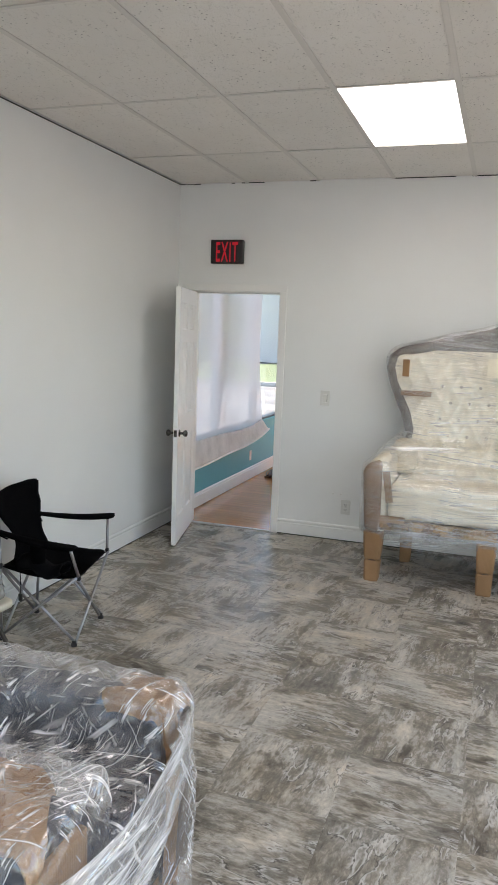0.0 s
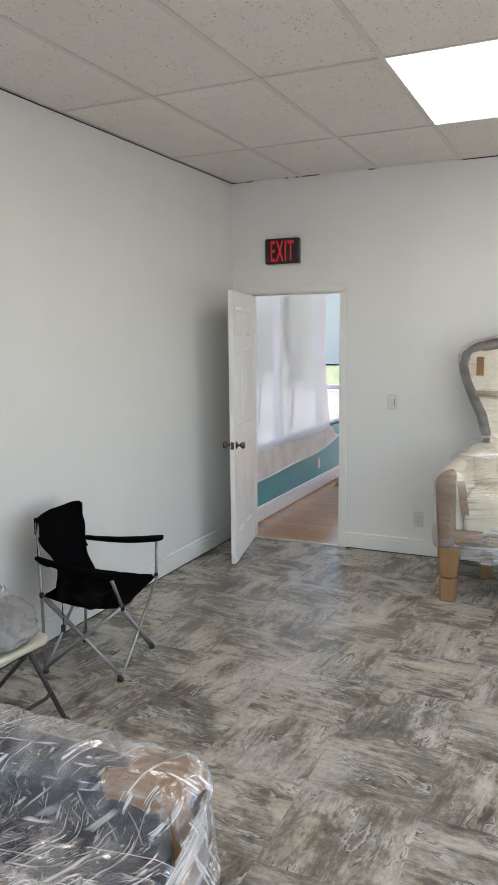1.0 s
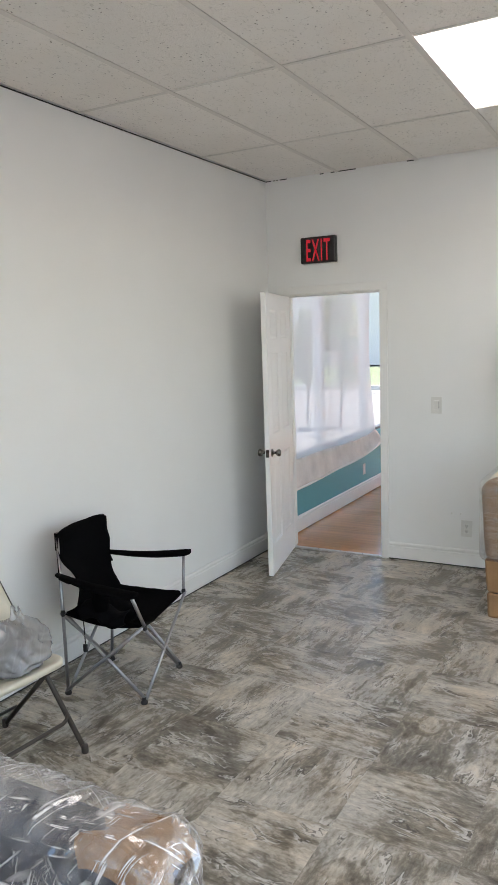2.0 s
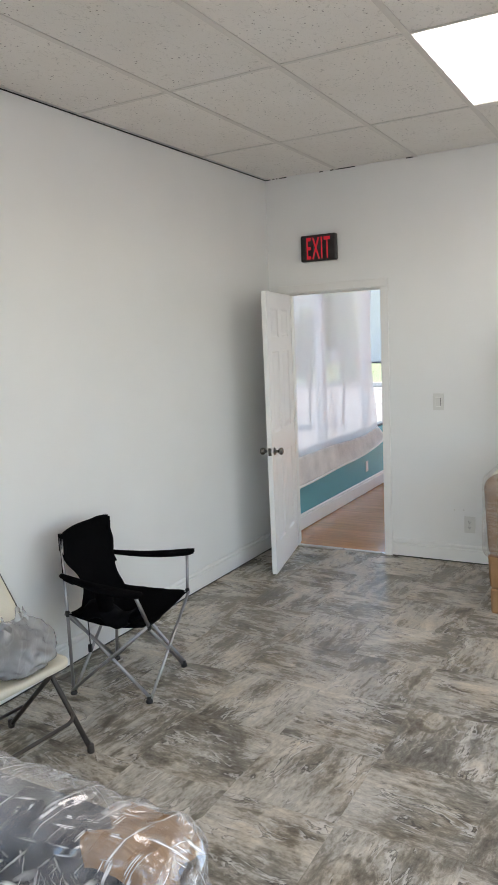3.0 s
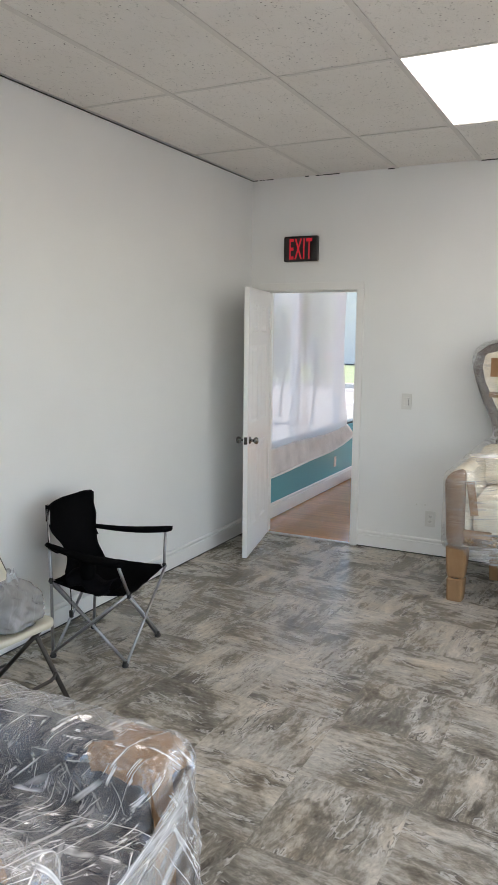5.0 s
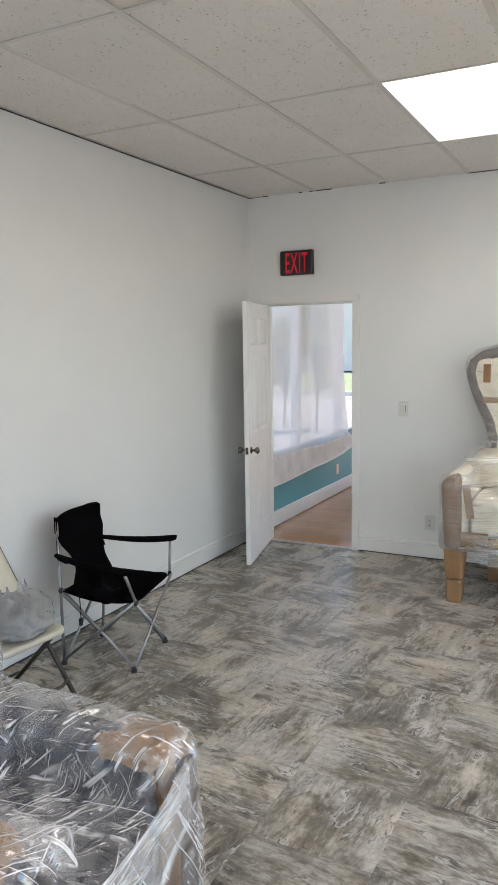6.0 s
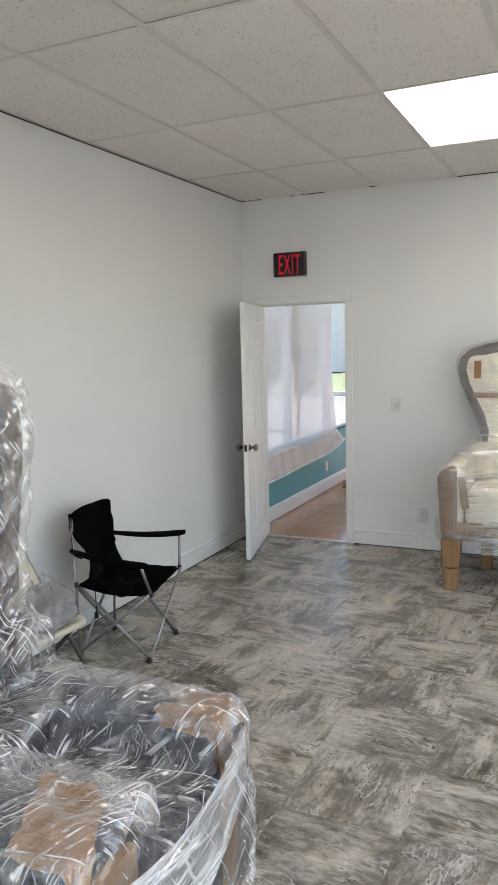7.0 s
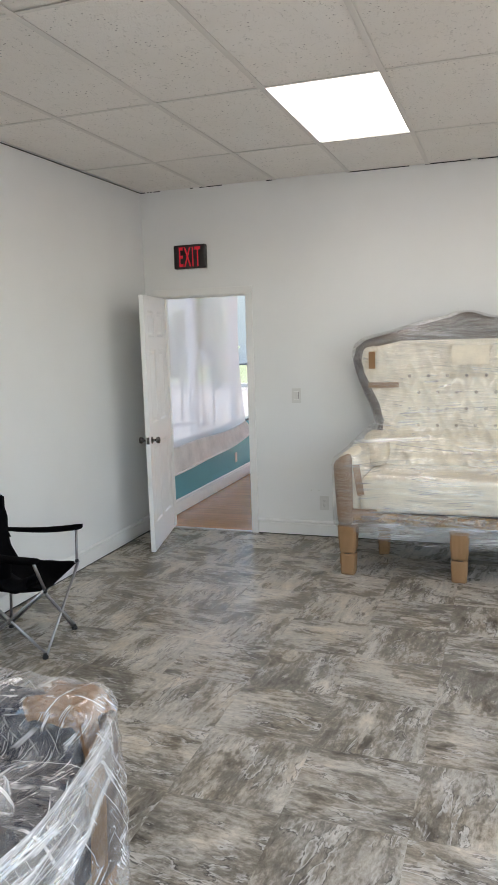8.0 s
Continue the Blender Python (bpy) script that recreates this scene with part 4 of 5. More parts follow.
def sofa():
    t = thing("wrapped_sofa", pose(2.75, -0.52, 0), "cream tufted high-back sofa wrapped in clear film, standing by the wall", "sofa", "wrapped seats")
    yb = lambda z: 0.235 + 0.07 * (z - 0.5)
    smooth(part("back_frame", slab(1, 1, 0.27, 0.37, 0.0, 0.07), M_KRAFT, t, "brown-wrapped back frame"), False)
    rim = [(u * 0.985, 0.255 + 0.07 * (z - 0.5) - 0.045 * min(1, abs(u) / 0.8) ** 4, z - 0.02) for u, z in outline(1, 1, 0.015) if z > 1.02]
    smooth(part("back_rim", tube(rim, 0.045, 10), M_KRAFT, t, "rim of the back wrapped in brown foam"))
    tufted(t, 1, 1, M_CREAMFAB, yb, 0.55, (0.14, 0.25), M_BUTTON, 0.07, 1.645)
    for s in (-1, 1):
        x0, x1 = sorted((s * 0.69, s * 0.86))
        smooth(part("arm", crowned(box(x0, x1, -0.40, 0.28, 0.34, 0.85, 0.07, 4), s), M_CREAMFAB, t, "padded cream arm"))
        a0, a1 = sorted((s * 0.735, s * 0.872))
        smooth(part("arm_board", crowned(box(a0, a1, -0.428, -0.30, 0.36, 0.835, 0.05, 4), s), M_WRAP, t, "brown cardboard guard on the arm front"))
        st = box(min(s * 0.675, s * 0.725), max(s * 0.675, s * 0.725), -0.418, -0.41, 0.58, 0.80)
        o = part("tape_strip", st, M_CARD, t, "strip of brown card")
        o.matrix_basis = Matrix.Translation((s * -0.01, 0, 0)) @ pose(s * 0.7, 0, 0.69, 0, s * 9, 0) @ Matrix.Translation((-s * 0.7, 0, -0.69))
        part("tape_strip", box(min(s * 0.56, s * 0.735), max(s * 0.56, s * 0.735), -0.424, -0.414, 0.435, 0.485), M_CARD, t, "strip of brown card")
        part("back_card", box(min(s * 0.49, s * 0.72), max(s * 0.49, s * 0.72), 0.185, 0.19, 1.295, 1.335, 0.002), M_CARD, t, "strip of brown card")
        part("back_card", box(min(s * 0.665, s * 0.715), max(s * 0.665, s * 0.715), 0.175, 0.18, 1.44, 1.57, 0.002), M_CARD, t, "strip of brown card")
    # cream blocks added to brighten the dark gap between arm and back
    for s in (-1, 1):
        x0, x1 = sorted((s * 0.56, s * 0.745))
        smooth(part("arm_scroll", box(x0, x1, 0.04, 0.27, 0.70, 0.97, 0.09, 4), M_CREAMFAB, t, "cream block added to cover the dark gap between arm and back"))
    smooth(part("seat_cushion", box(-0.685, 0.685, -0.41, 0.24, 0.46, 0.70, 0.05, 4), M_CREAMFAB, t, "thick cream seat cushion"))
    part("seat_frame", box(-0.84, 0.84, -0.37, 0.34, 0.34, 0.45, 0.01), M_KRAFT, t)
    rail = box(-0.735, 0.735, -0.415, -0.37, 0.375, 0.455, 0.012)
    for n in range(49):
        x = -0.72 + n * 0.03
        s = turned([(0.003, -0.012), (0.011, -0.008), (0.014, 0.0), (0.011, 0.008), (0.003, 0.012)], 8, "x")
        for v in s.verts:
            v.co += Vector((x, -0.415, 0.415 + 0.012 * math.sin(n * 0.9)))
        join(rail, s)
    part("front_rail", rail, M_GOLD, t, "gilded carved front rail")
    for x in (-0.77, 0.0, 0.77):
        leg(t, x, -0.385, 0.36, 1.0, "front leg wrapped in cardboard")
    for x in (-0.60, 0.60):
        leg(t, x, 0.17, 0.36, 0.78, "rear leg wrapped in cardboard")
    part("paper_label", box(-0.10, 0.16, 0.187, 0.189, 1.46, 1.60), M_CREAMFAB, t, "pale sheet lying under the film")
    s = slab(1, 1, 0.13, 0.41, -0.02, 0.07)
    for sg in (-1, 1):
        x0, x1 = sorted((sg * 0.66, sg * 0.885))
        box(x0, x1, -0.44, 0.32, 0.33, 0.87, 0.06, 3, bm=s)
    box(-0.80, 0.80, -0.45, 0.32, 0.31, 0.74, 0.03, bm=s)
    box(-0.74, 0.74, -0.30, 0.32, 0.60, 0.84, 0.03, bm=s)
    box(-0.70, 0.70, -0.10, 0.32, 0.60, 0.96, 0.03, bm=s)
    for sg in (-1, 1):
        h = bmesh.new()
        for x, y, z in ((0.60, -0.44, 0.78), (0.88, -0.43, 0.80), (0.88, -0.43, 0.60), (0.88, 0.30, 0.84), (0.72, 0.17, 1.01), (0.50, 0.14, 1.0), (0.50, -0.40, 0.70), (0.70, 0.34, 1.0), (0.60, -0.40, 0.60)):
            h.verts.new((sg * x, y, z))
        bmesh.ops.convex_hull(h, input=h.verts[:])
        bmesh.ops.recalc_face_normals(h, faces=h.faces[:])
        join(s, h)

    def wrinkle(p):
        q = Vector((p.x * 1.6, p.y * 1.6, p.z * 16 + p.x * 1.2))
        fine = ridge(q) * 0.004 + ridge(Vector((p.x * 5, p.y * 5, p.z * 34 - p.x * 3))) * 0.0015
        low = max(0.0, 0.40 - p.z)
        return fine + 0.01 * noise.noise(p * 4) - low * 0.05

    def skirt(u, v):
        x = -0.84 + 1.68 * u
        low = 0.345 - 0.115 * math.sin(math.pi * min(1, u * 1.05)) ** 0.8
        z = 0.395 + (low - 0.395) * v
        return Vector((x, -0.452 - 0.012 * math.sin(u * 17 + v * 5) * v + 0.03 * v * v + 0.006 * noise.noise(Vector((x * 3, 1, z * 30))), z + 0.008 * noise.noise(Vector((x * 5, 0, 2))) * v))

    smooth(part("film_skirt", sheet(90, 14, skirt), M_FILMS, t, "loose milky film hanging below the front rail"))
    smooth(part("film", shrunk(s, 0.016, 9, wrinkle), M_FILM, t, "clear stretch film pulled tight round the sofa"))


sofa()


def armchair():
    t = thing("wrapped_armchair", pose(1.65, -4.675, 0, 0, 0, 90), "dark high-back armchair with cardboard guards, wrapped in crinkled clear film", "armchair", "wrapped seats")
    kx, kz = 0.50, 0.985
    yb = lambda z: 0.42 + 0.05 * (z - 0.5)
    part("back_frame", slab(kx, kz, 0.45, 0.53, 0.0, 0.05), M_KRAFT, t, "brown-wrapped back frame")
    rim = [(u * 0.98, 0.43 + 0.05 * (z - 0.5) - 0.03, z - 0.02) for u, z in outline(kx, kz, 0.015)]
    smooth(part("back_rim", tube(rim, 0.042, 10), M_KRAFT, t, "rim of the back wrapped in brown foam"))
    tufted(t, kx, kz, M_NAVY, yb, 0.52, (0.12, 0.22), M_NAVY, 0.03)
    for s in (-1, 1):
        x0, x1 = sorted((s * (0.225 if s > 0 else 0.135), s * 0.385))
        smooth(part("arm", box(x0, x1, -0.33, 0.42, 0.30, 0.735, 0.06, 4), M_NAVY, t, "dark padded arm"))
        g0, g1 = sorted((s * 0.385, s * 0.393))
        part("side_board", box(g0, g1, -0.34, 0.30, 0.22, 0.66), M_KRAFT, t, "brown wrap on the outer side of the arm")
        f0, f1 = sorted((s * (0.235 if s > 0 else 0.165), s * 0.385))
        part("front_board", box(f0, f1, -0.362, -0.334, 0.24, 0.69, 0.012), M_KRAFT if s > 0 else M_CARD, t, "cardboard guard on the arm front")

        def cap(u, v, s=s):
            x = 0.205 + 0.17 * u if s > 0 else -(0.11 + 0.265 * u)
            deep = 0.17 + (0.05 if s > 0 else 0.015) * noise.noise(Vector((u * 4, s, 0)))
            y = (-0.362 if s > 0 else max(-0.362, -0.246 - 0.14 * u)) + deep * v
            edge = min(u, 1 - u) * 2
            z = 0.685 + 0.062 * min(1, (v * 5)) ** 0.5 + 0.022 * min(1, edge * 3) - (0.03 * max(0, 0.15 - u) * 6 if s > 0 else 0.0)
            z += 0.012 * noise.noise(Vector((x * 22, y * 22, 3 + s))) + 0.006 * abs(math.sin(y * 31 + x * 12))
            return Vector((x, y, z))

        smooth(part("arm_cap", sheet(22, 22, cap, thick=0.004), M_CARD, t, "crumpled cardboard cap over the arm"), False)
    part("corner_strip", bent_sheet([(0.245, -0.355, 0.735), (0.24, -0.372, 0.62), (0.235, -0.374, 0.45), (0.225, -0.372, 0.28)], 0.085, (1, 0, 0), 0.005), M_CARD, t, "strip of tan card down the arm's front edge")
    smooth(part("seat_cushion", box(-0.23, 0.23, -0.345, 0.36, 0.42, 0.56, 0.045, 4), M_NAVY, t, "dark seat cushion"))
    part("seat_frame", box(-0.38, 0.38, -0.33, 0.45, 0.28, 0.42, 0.01), M_KRAFT, t)
    part("front_rail", box(-0.23, 0.23, -0.36, -0.33, 0.30, 0.42, 0.012), M_NAVY, t)
    for x in (-0.33, 0.33):
        leg(t, x, -0.29, 0.29, 0.85, "front leg wrapped in cardboard")
        leg(t, x, 0.40, 0.29, 0.7, "rear leg wrapped in cardboard")
    s = slab(kx, kz, 0.315, 0.56, -0.02, 0.05)
    for sg in (-1, 1):
        x0, x1 = sorted((sg * (0.185 if sg > 0 else 0.095), sg * 0.415))
        box(x0, x1, -0.385, 0.46, 0.16, 0.785 if sg > 0 else 0.80, 0.11 if sg > 0 else 0.05, 4, bm=s)
    box(-0.40, 0.40, -0.385, 0.44, 0.10, 0.63, 0.05, bm=s)
    box(-0.38, 0.38, 0.10, 0.44, 0.20, 0.76, 0.03, bm=s)
    box(-0.37, 0.37, 0.28, 0.44, 0.20, 0.92, 0.03, bm=s)

    def wrinkle(p):
        a = fold(Vector((p.x * 7 + p.y * 4, p.y * 5 - p.x * 6, p.z * 8 + p.y * 5)))
        c = fold(Vector((p.x * 22 + p.z * 9, p.y * 10, p.z * 20 - p.x * 8)))
        return 0.006 - a * 0.016 - c * 0.004 + 0.010 * noise.noise(p * 3.5)

    def band(u, v):
        x = 0.30 - 0.66 * u
        fall = 0.26 * v
        pull = 0.02 * math.sin(v * 9 + u * 2) * 0.4
        return Vector((x, -0.385 - 0.035 * math.sin(math.pi * u) ** 0.6 - 0.012 * v + pull * 0.3, 0.745 - 0.06 * u - 0.05 * math.sin(math.pi * u) - fall * (0.55 + 0.45 * u)))

    smooth(part("film_band", sheet(40, 14, band), M_FILMB, t, "milky band of film pulled tight between the arms"))
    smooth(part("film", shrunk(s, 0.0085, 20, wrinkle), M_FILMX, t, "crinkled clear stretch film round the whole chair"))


armchair()


# ---- folding camp chair by the wall ----
def camp_chair():
    o = Vector((0.42, -2.575, 0))
    t = thing("camp_chair", pose(*o), "black folding camp chair with grey tube legs standing by the wall", "camp chair")
    V = lambda x, y, z: Vector((x, y, z)) - o
    foot = {"rl": V(0.258, -2.828, 0.02), "fl": V(0.668, -2.747, 0.02), "fr": V(0.596, -2.339, 0.02), "rr": V(0.20, -2.415, 0.02)}
    hub = {"rl": V(0.262, -2.832, 0.425), "fl": V(0.70, -2.752, 0.395), "fr": V(0.586, -2.252, 0.395), "rr": V(0.195, -2.372, 0.425)}
    top = {"rl": V(0.205, -2.778, 0.825), "rr": V(0.192, -2.418, 0.838)}
    for a, b in (("rl", "fl"), ("fl", "rl"), ("fl", "fr"), ("fr", "fl"), ("fr", "rr"), ("rr", "fr"), ("rl", "rr"), ("rr", "rl")):
        off = Vector((0.006, 0.006, 0)) * (1 if a < b else -1)
        smooth(part("leg_tube", tube([foot[a] + off, hub[b] + off], 0.0085, 8), M_STEEL, t))
    for a in ("rl", "rr"):
        smooth(part("back_post", tube([foot[a], hub[a], top[a] - Vector((0, 0, 0.01))], 0.0085, 8), M_STEEL, t))
    for a, p in foot.items():
        f = turned([(0.015, -0.02), (0.018, -0.013), (0.016, -0.006), (0.010, 0.002)], 12)
        for v in f.verts:
            v.co += p
        smooth(part("foot_pad", f, M_TYRE, t, "black plastic foot"))
        f = turned([(0.008, -0.016), (0.0115, -0.009), (0.0115, 0.009), (0.008, 0.016)], 10)
        for v in f.verts:
            v.co += hub[a]
        smooth(part("connector", f, M_TYRE, t, "black plastic joint"))
        f = tube([foot[a] + Vector((0, 0, 0.0)), foot[a] + Vector((0, 0, 0.012))], 0.011, 8)
        part("foot_socket", f, M_TYRE, t)

    def seat(u, v):
        a = hub["rl"].lerp(hub["rr"], v)
        b = hub["fl"].lerp(hub["fr"], v)
        p = a.lerp(b, u)
        sag = 16 * u * (1 - u) * v * (1 - v)
        edge = 4 * v * (1 - v) * (1 if u > 0.5 else 0.4) * abs(u - 0.5) * 2
        return p + Vector((-0.03 * edge * (u > 0.5), 0, -0.075 * sag - 0.03 * edge + 0.006 * noise.noise(Vector((u * 5, v * 5, 0)))))

    smooth(part("seat", sheet(20, 20, seat, thick=0.004), M_CAMP, t, "black sling seat"))

    def flap(u, v):
        p = hub["rl"].lerp(hub["fl"], u)
        return p + Vector((0.0, -0.004, -0.03 * math.sin(math.pi * u) + 0.0)) + Vector((0.01, 0.03, 0.035)) * v * math.sin(math.pi * u)

    smooth(part("seat_side", sheet(16, 4, flap, thick=0.003), M_CAMP, t))

    def back(u, v):
        low_l, low_r = hub["rl"] + Vector((0.06, 0.03, -0.01)), hub["rr"] + Vector((0.07, -0.02, -0.01))
        pinch = 0.17 * math.sin(math.pi * min(1, v / 0.66)) ** 2
        wide = Vector((0.0, 0.018, 0)) * min(1, max(0, v - 0.5) * 6)
        l, r = low_l.lerp(top["rl"], min(1, v * 1.25)) - wide, low_r.lerp(top["rr"], min(1, v * 1.25)) + wide
        l, r = Vector((l.x + 0.012, l.y, low_l.z + (top["rl"].z - low_l.z) * v)), Vector((r.x + 0.012, r.y, low_r.z + (top["rr"].z - low_r.z) * v))
        p = l.lerp(r, pinch * 0.9 + u * (1 - 1.35 * pinch))
        bow = 4 * u * (1 - u)
        return p + Vector((-0.05 * bow * (1 - v * 0.6) + 0.006 * noise.noise(Vector((u * 4, v * 6, 2))), 0, -0.022 * abs(2 * u - 1) ** 7 * v ** 6))

    smooth(part("backrest", sheet(18, 24, back, thick=0.004), M_CAMP, t, "black fabric backrest"))
    for a in ("rl", "rr"):
        s = 1 if a == "rl" else -1
        smooth(part("post_sleeve", tube([top[a] - Vector((0, 0, 0.10)), top[a] - Vector((0, 0, 0.012))], 0.013, 8), M_CAMP, t))
        e = hub[a].lerp(top[a], 0.46)
        part("strap", bent_sheet([hub[a].lerp(top[a], 0.8), e.lerp(hub[a], 0.1) + Vector((0.004, -0.006 * s, 0)), hub[a].lerp(top[a], 0.35) + Vector((0.04, 0.02 * s, 0))], 0.018, (0.3, 0.9, 0), 0.002), M_CAMP, t)
    ends = {"l": (V(0.232, -2.822, 0.615), V(0.735, -2.872, 0.60), hub["fl"]), "r": (V(0.192, -2.392, 0.615), V(0.572, -2.178, 0.60), hub["fr"])}
    for a, b, h in ends.values():
        d = (b - a).normalized()
        n = Vector((-d.y, d.x, 0))

        def arm(u, v, a=a, b=b, n=n):
            w = (0.018 + 0.024 * min(1, u * 1.6)) * (1.0 if u < 0.9 else math.sqrt(1.0 - 0.75 * ((u - 0.9) / 0.1) ** 2))
            return a.lerp(b + (b - a).normalized() * 0.02, u) + n * w * (v - 0.5) * 2 + Vector((0, 0, 0.010 * (1 - (2 * v - 1) ** 2) - 0.012 * math.sin(math.pi * u)))

        smooth(part("armrest", sheet(20, 6, arm, thick=0.018), M_CAMP, t, "black fabric armrest"))
        smooth(part("arm_post", tube([b - d * 0.02, h], 0.0085, 8), M_STEEL, t))
    cup = turned([(0.036, -0.10), (0.042, -0.06), (0.044, 0.0), (0.040, 0.002), (0.036, -0.01)], 14)
    c = V(0.48, -2.80, 0.565)
    for v in cup.verts:
        v.co += c
    smooth(part("cup_holder", cup, M_CAMP, t, "black mesh cup holder"))
    # the chair's carry sling, slumped over the near side of the seat

    def sling(u, v):
        a = math.pi * (u - 0.5) * 1.5
        r = 0.052 + 0.012 * noise.noise(Vector((u * 6, v * 5, 4)))
        c = V(0.36, -2.77, 0.435).lerp(V(0.60, -2.73, 0.415), v)
        return c + Vector((0.01 * math.sin(v * 9), math.sin(a) * r * 1.15, math.cos(a) * r * (1 - 0.3 * v) + 0.02 * math.sin(v * 7)))

    smooth(part("carry_sling", sheet(18, 24, sling, thick=0.005), M_SLING, t, "dark grey crumpled carry sling"))
    p = V(0.37, -2.81, 0.42)
    part("cord", tube([p, p + Vector((0.004, 0, -0.08)), p + Vector((0.002, 0.003, -0.15))], 0.003, 6), M_BLACK, t)
    part("cord_toggle", box(p.x - 0.009, p.x + 0.011, p.y - 0.006, p.y + 0.010, p.z - 0.185, p.z - 0.145, 0.005), M_BLACK, t)


camp_chair()


# ---- cream folding chair with a plastic bag ----
def folding_chair():
    m = pose(0.445, -3.427, 0, 0, 0, 85)
    t = thing("folding_chair", m, "cream plastic folding chair with brown steel legs", "folding chair")

    def rounded(w, d, r, n=6):
        pts = []
        for cx, cy, a0 in ((w - r, d - r, 0), (-w + r, d - r, 90), (-w + r, -d + r, 180), (w - r, -d + r, 270)):
            pts += [(cx + r * math.cos(radians(a0 + 90 * k / n)), cy + r * math.sin(radians(a0 + 90 * k / n))) for k in range(n + 1)]
        return pts

    b = bmesh.new()
    rings = []
    for inset, z in ((0.012, 0.402), (0.0, 0.408), (0.0, 0.428), (0.008, 0.434), (0.03, 0.433), (0.10, 0.424)):
        rings.append([b.verts.new((x, y, z)) for x, y in rounded(0.215 - inset, 0.205 - inset, 0.07 - inset * 0.4)])
    for r, s in zip(rings, rings[1:]):
        for n in range(len(r)):
            b.faces.new((r[n], r[(n + 1) % len(r)], s[(n + 1) % len(r)], s[n]))
    b.faces.new(rings[0][::-1]), b.faces.new(rings[-1])
    smooth(part("seat", b, M_CREAM, t, "cream moulded seat"))
    lean = lambda z: -0.235 + 0.59 * z / 0.82

    def back(u, v):
        z = 0.535 + 0.285 * v
        s = (u - 0.5) * 2
        w = 0.232 - 0.025 * max(0, v - 0.8) * 5 - 0.01 * max(0, 0.1 - v) * 10
        return Vector((s * w, lean(z) - 0.016 + 0.030 * (1 - s * s), z + 0.012 * (1 - s * s) * v))

    smooth(part("backrest", sheet(20, 12, back, thick=0.012), M_CREAM, t, "cream moulded backrest"))
    for s in (-1, 1):
        smooth(part("front_leg", tube([(s * 0.238, -0.235, 0.015), (s * 0.236, lean(0.40), 0.40), (s * 0.232, lean(0.82), 0.82)], 0.0115, 10), M_BROWNMETAL, t))
        smooth(part("rear_leg", tube([(s * 0.205, 0.25, 0.015), (s * 0.215, -0.12, 0.395)], 0.011, 10), M_BROWNMETAL, t))
        for y, x in ((-0.235, 0.238), (0.25, 0.205)):
            f = turned([(0.013, -0.0), (0.0155, 0.004), (0.015, 0.035), (0.012, 0.04)], 10)
            for v in f.verts:
                v.co += Vector((s * x, y, 0))
            smooth(part("foot_cap", f, M_BROWNMETAL, t, "brown rubber foot cap"))
        part("hinge_bracket", box(s * 0.215 - 0.006, s * 0.215 + 0.006, -0.13, 0.02, 0.375, 0.405, 0.003), M_BROWNMETAL, t)
        part("back_bolt", turned([(0.008, -0.006), (0.008, 0.006)], 8, "x"), M_STEEL, t).location = (s * 0.228, lean(0.62) + 0.004, 0.62)
    z = 0.125
    y = lean(z)
    bar = [(0.236, y, z + 0.03), (0.225, y, z + 0.006), (0.20, y - 0.004, z)] + [(0.20 - 0.05 * n, y - 0.004, z) for n in range(1, 8)] + [(-0.20, y - 0.004, z), (-0.225, y, z + 0.006), (-0.236, y, z + 0.03)]
    smooth(part("cross_bar", tube(bar, 0.009, 8), M_BROWNMETAL, t))
    smooth(part("rear_bar", tube([(-0.215, 0.17, 0.118), (0.215, 0.17, 0.118)], 0.008, 8), M_BROWNMETAL, t))

    bag = thing("plastic_bag", pose(0.48, -3.39, 0.433, 0, 0, 70), "crumpled grey translucent plastic bag lying on the folding chair", "plastic bag")

    def lump(k, seed, amp):
        b = bmesh.new()
        bmesh.ops.create_icosphere(b, subdivisions=5, radius=1.0)
        for v in b.verts:
            d = v.co.normalized()
            p = Vector((d.x * 0.165, d.y * 0.175, d.z * 0.13)) * k
            low = d.z < 0
            p.z = p.z * (0.35 if low else 1.0)
            q = d * 3.1 + Vector((seed, 0, 0))
            p += d * (amp * ridge(q) * 0.013 + amp * ridge(d * 6 + Vector((seed, 3, 0))) * 0.003 + amp * 0.03 * noise.noise(d * 2 + Vector((0, seed, 0))))
            v.co = p + Vector((0, 0, 0.045))
            v.co.z = max(0.004, v.co.z)
        return b

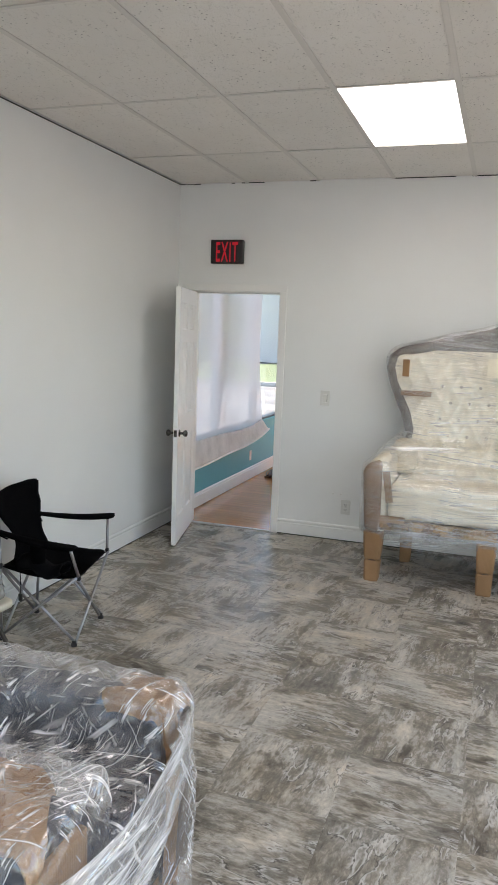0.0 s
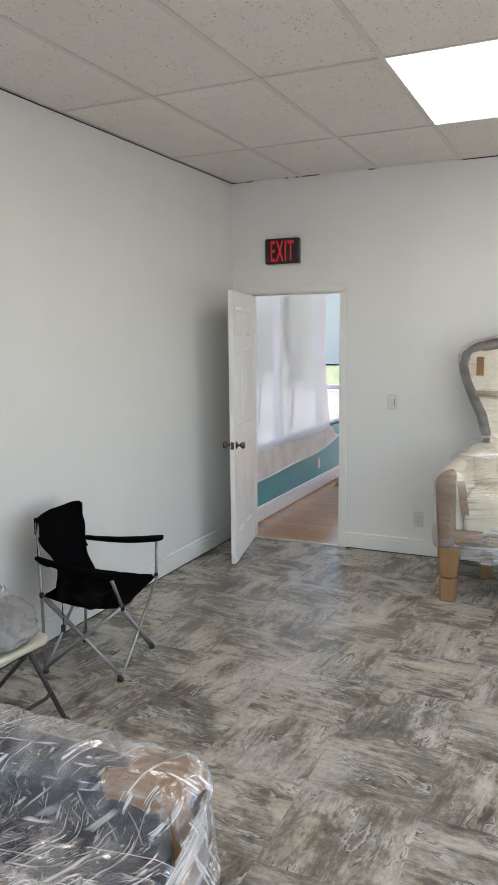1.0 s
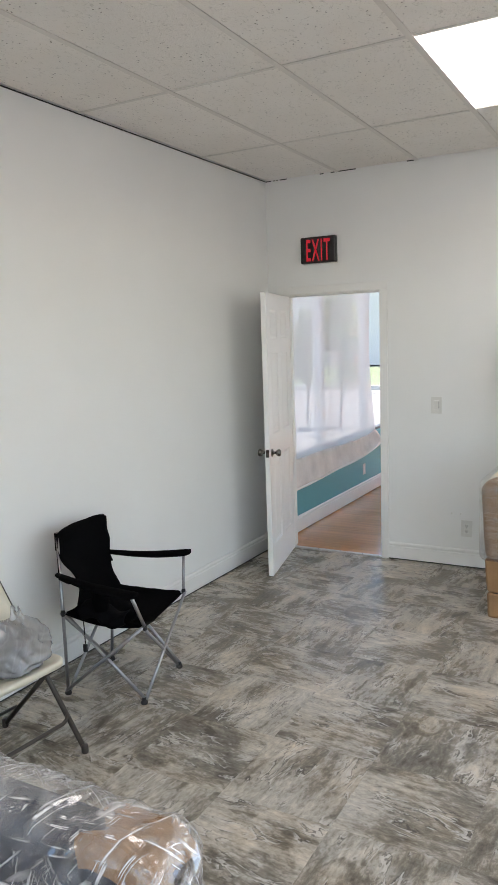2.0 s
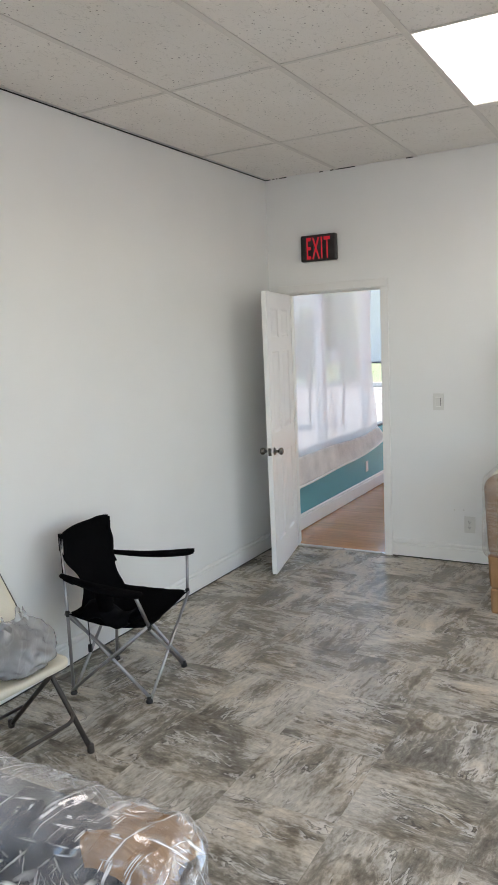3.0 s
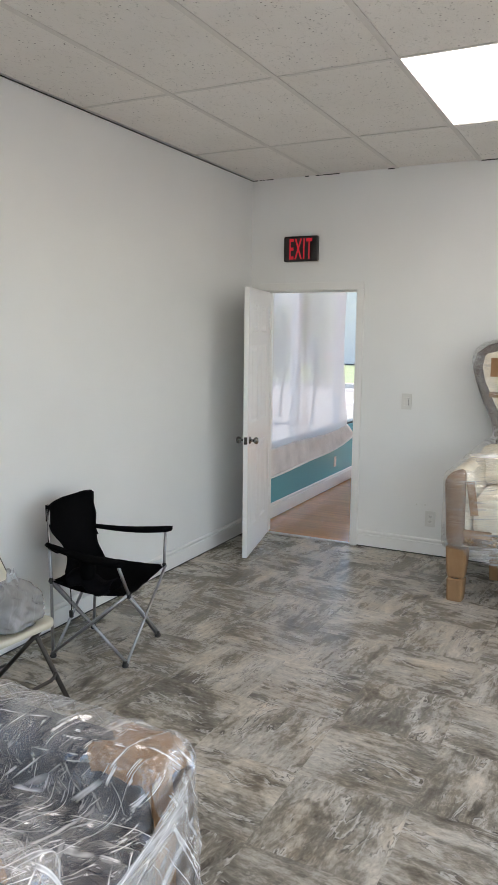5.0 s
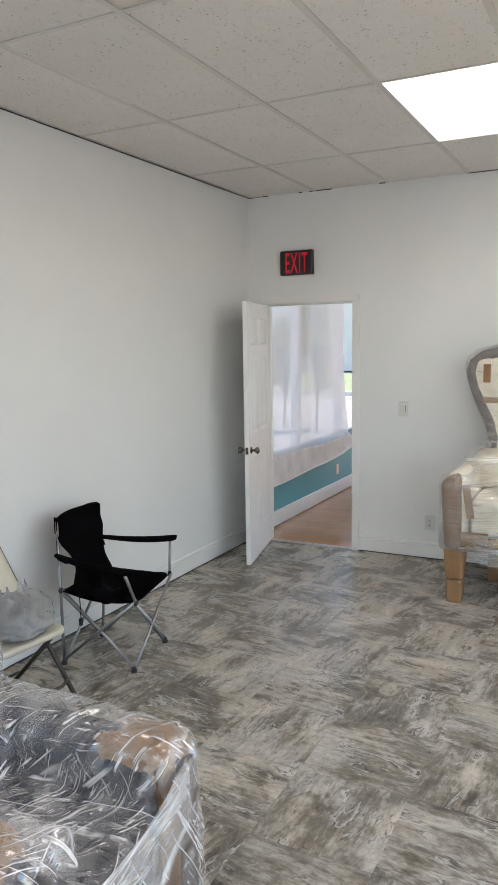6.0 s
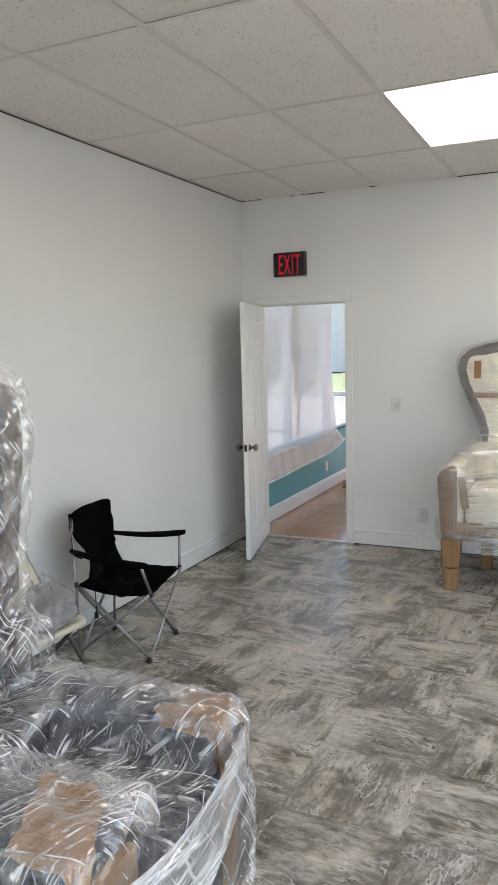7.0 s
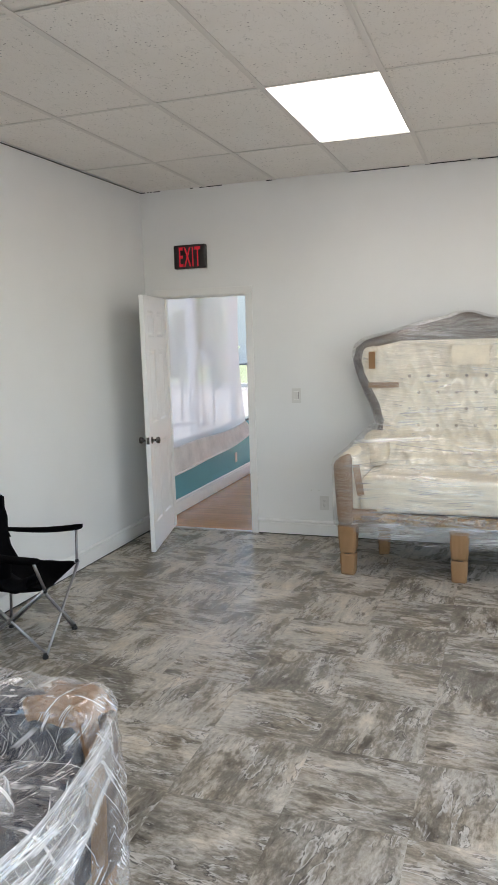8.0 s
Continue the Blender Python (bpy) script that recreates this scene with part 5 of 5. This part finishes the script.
    smooth(part("skin", lump(1.0, 4, 1.0), M_BAG, bag))
    smooth(part("contents", lump(0.82, 9, 0.8), plain("grey_bundle", (0.11, 0.11, 0.115), 0.6, vary=0.4), bag, "grey bundle inside the bag"))
    for n, (x, y, a) in enumerate(((0.06, 0.02, 20), (-0.05, -0.05, 140))):
        def ear(u, v, x=x, y=y, a=a):
            w = 0.05 * (1 - 0.6 * v) * (u - 0.5) * 2
            r = radians(a)
            c = noise.noise(Vector((u * 4, v * 4, a))) * 0.025
            return Vector((x + w * math.cos(r) - (c + 0.02 * v) * math.sin(r), y + w * math.sin(r) + c, 0.135 + 0.085 * v + 0.02 * math.sin(u * 7) * v))
        smooth(part("handle", sheet(10, 10, ear), M_BAG, bag, "loop handle of the bag"))


folding_chair()

# ---- floors, piece by piece ----
fl = structure(new("floor"), "grey-brown stone-look vinyl tile floor with a soft sheen", "floor")
S = 0.4572
tile_mesh = bpy.data.meshes.new("tile")
b = box(-S / 2 + 0.0001, S / 2 - 0.0001, -S / 2 + 0.0001, S / 2 - 0.0001, -0.005, 0.0, 0.0003, 1)
b.to_mesh(tile_mesh)
b.free()
tile_mesh.materials.append(M_VINYL)
for i in range(11):
    for j in range(18):
        ob = new("tile", tile_mesh)
        ob.parent = fl
        turn = 90 * ((i + j) % 2) + 180 * rng.randrange(2)
        ob.matrix_basis = pose(S * (i + 0.5), -S * (j + 0.5), rng.uniform(-0.0002, 0.0002), 0, 0, turn)
pf = structure(new("plank_floor"), "warm brown oak plank floor of the next room", "floor")
plank_mesh = bpy.data.meshes.new("plank")
b = box(-0.6, 0.5995, 0.0, 0.0945, -0.005, 0.0, 0.0008, 1)
b.to_mesh(plank_mesh)
b.free()
plank_mesh.materials.append(M_PLANK)
for j in range(45):
    for i in range(4):
        ob = new("plank", plank_mesh)
        ob.parent = pf
        ob.matrix_basis = pose(0.3 + 1.2 * i - 0.37 * (j % 3), 0.03 + 0.095 * j, rng.uniform(-0.0003, 0.0003))
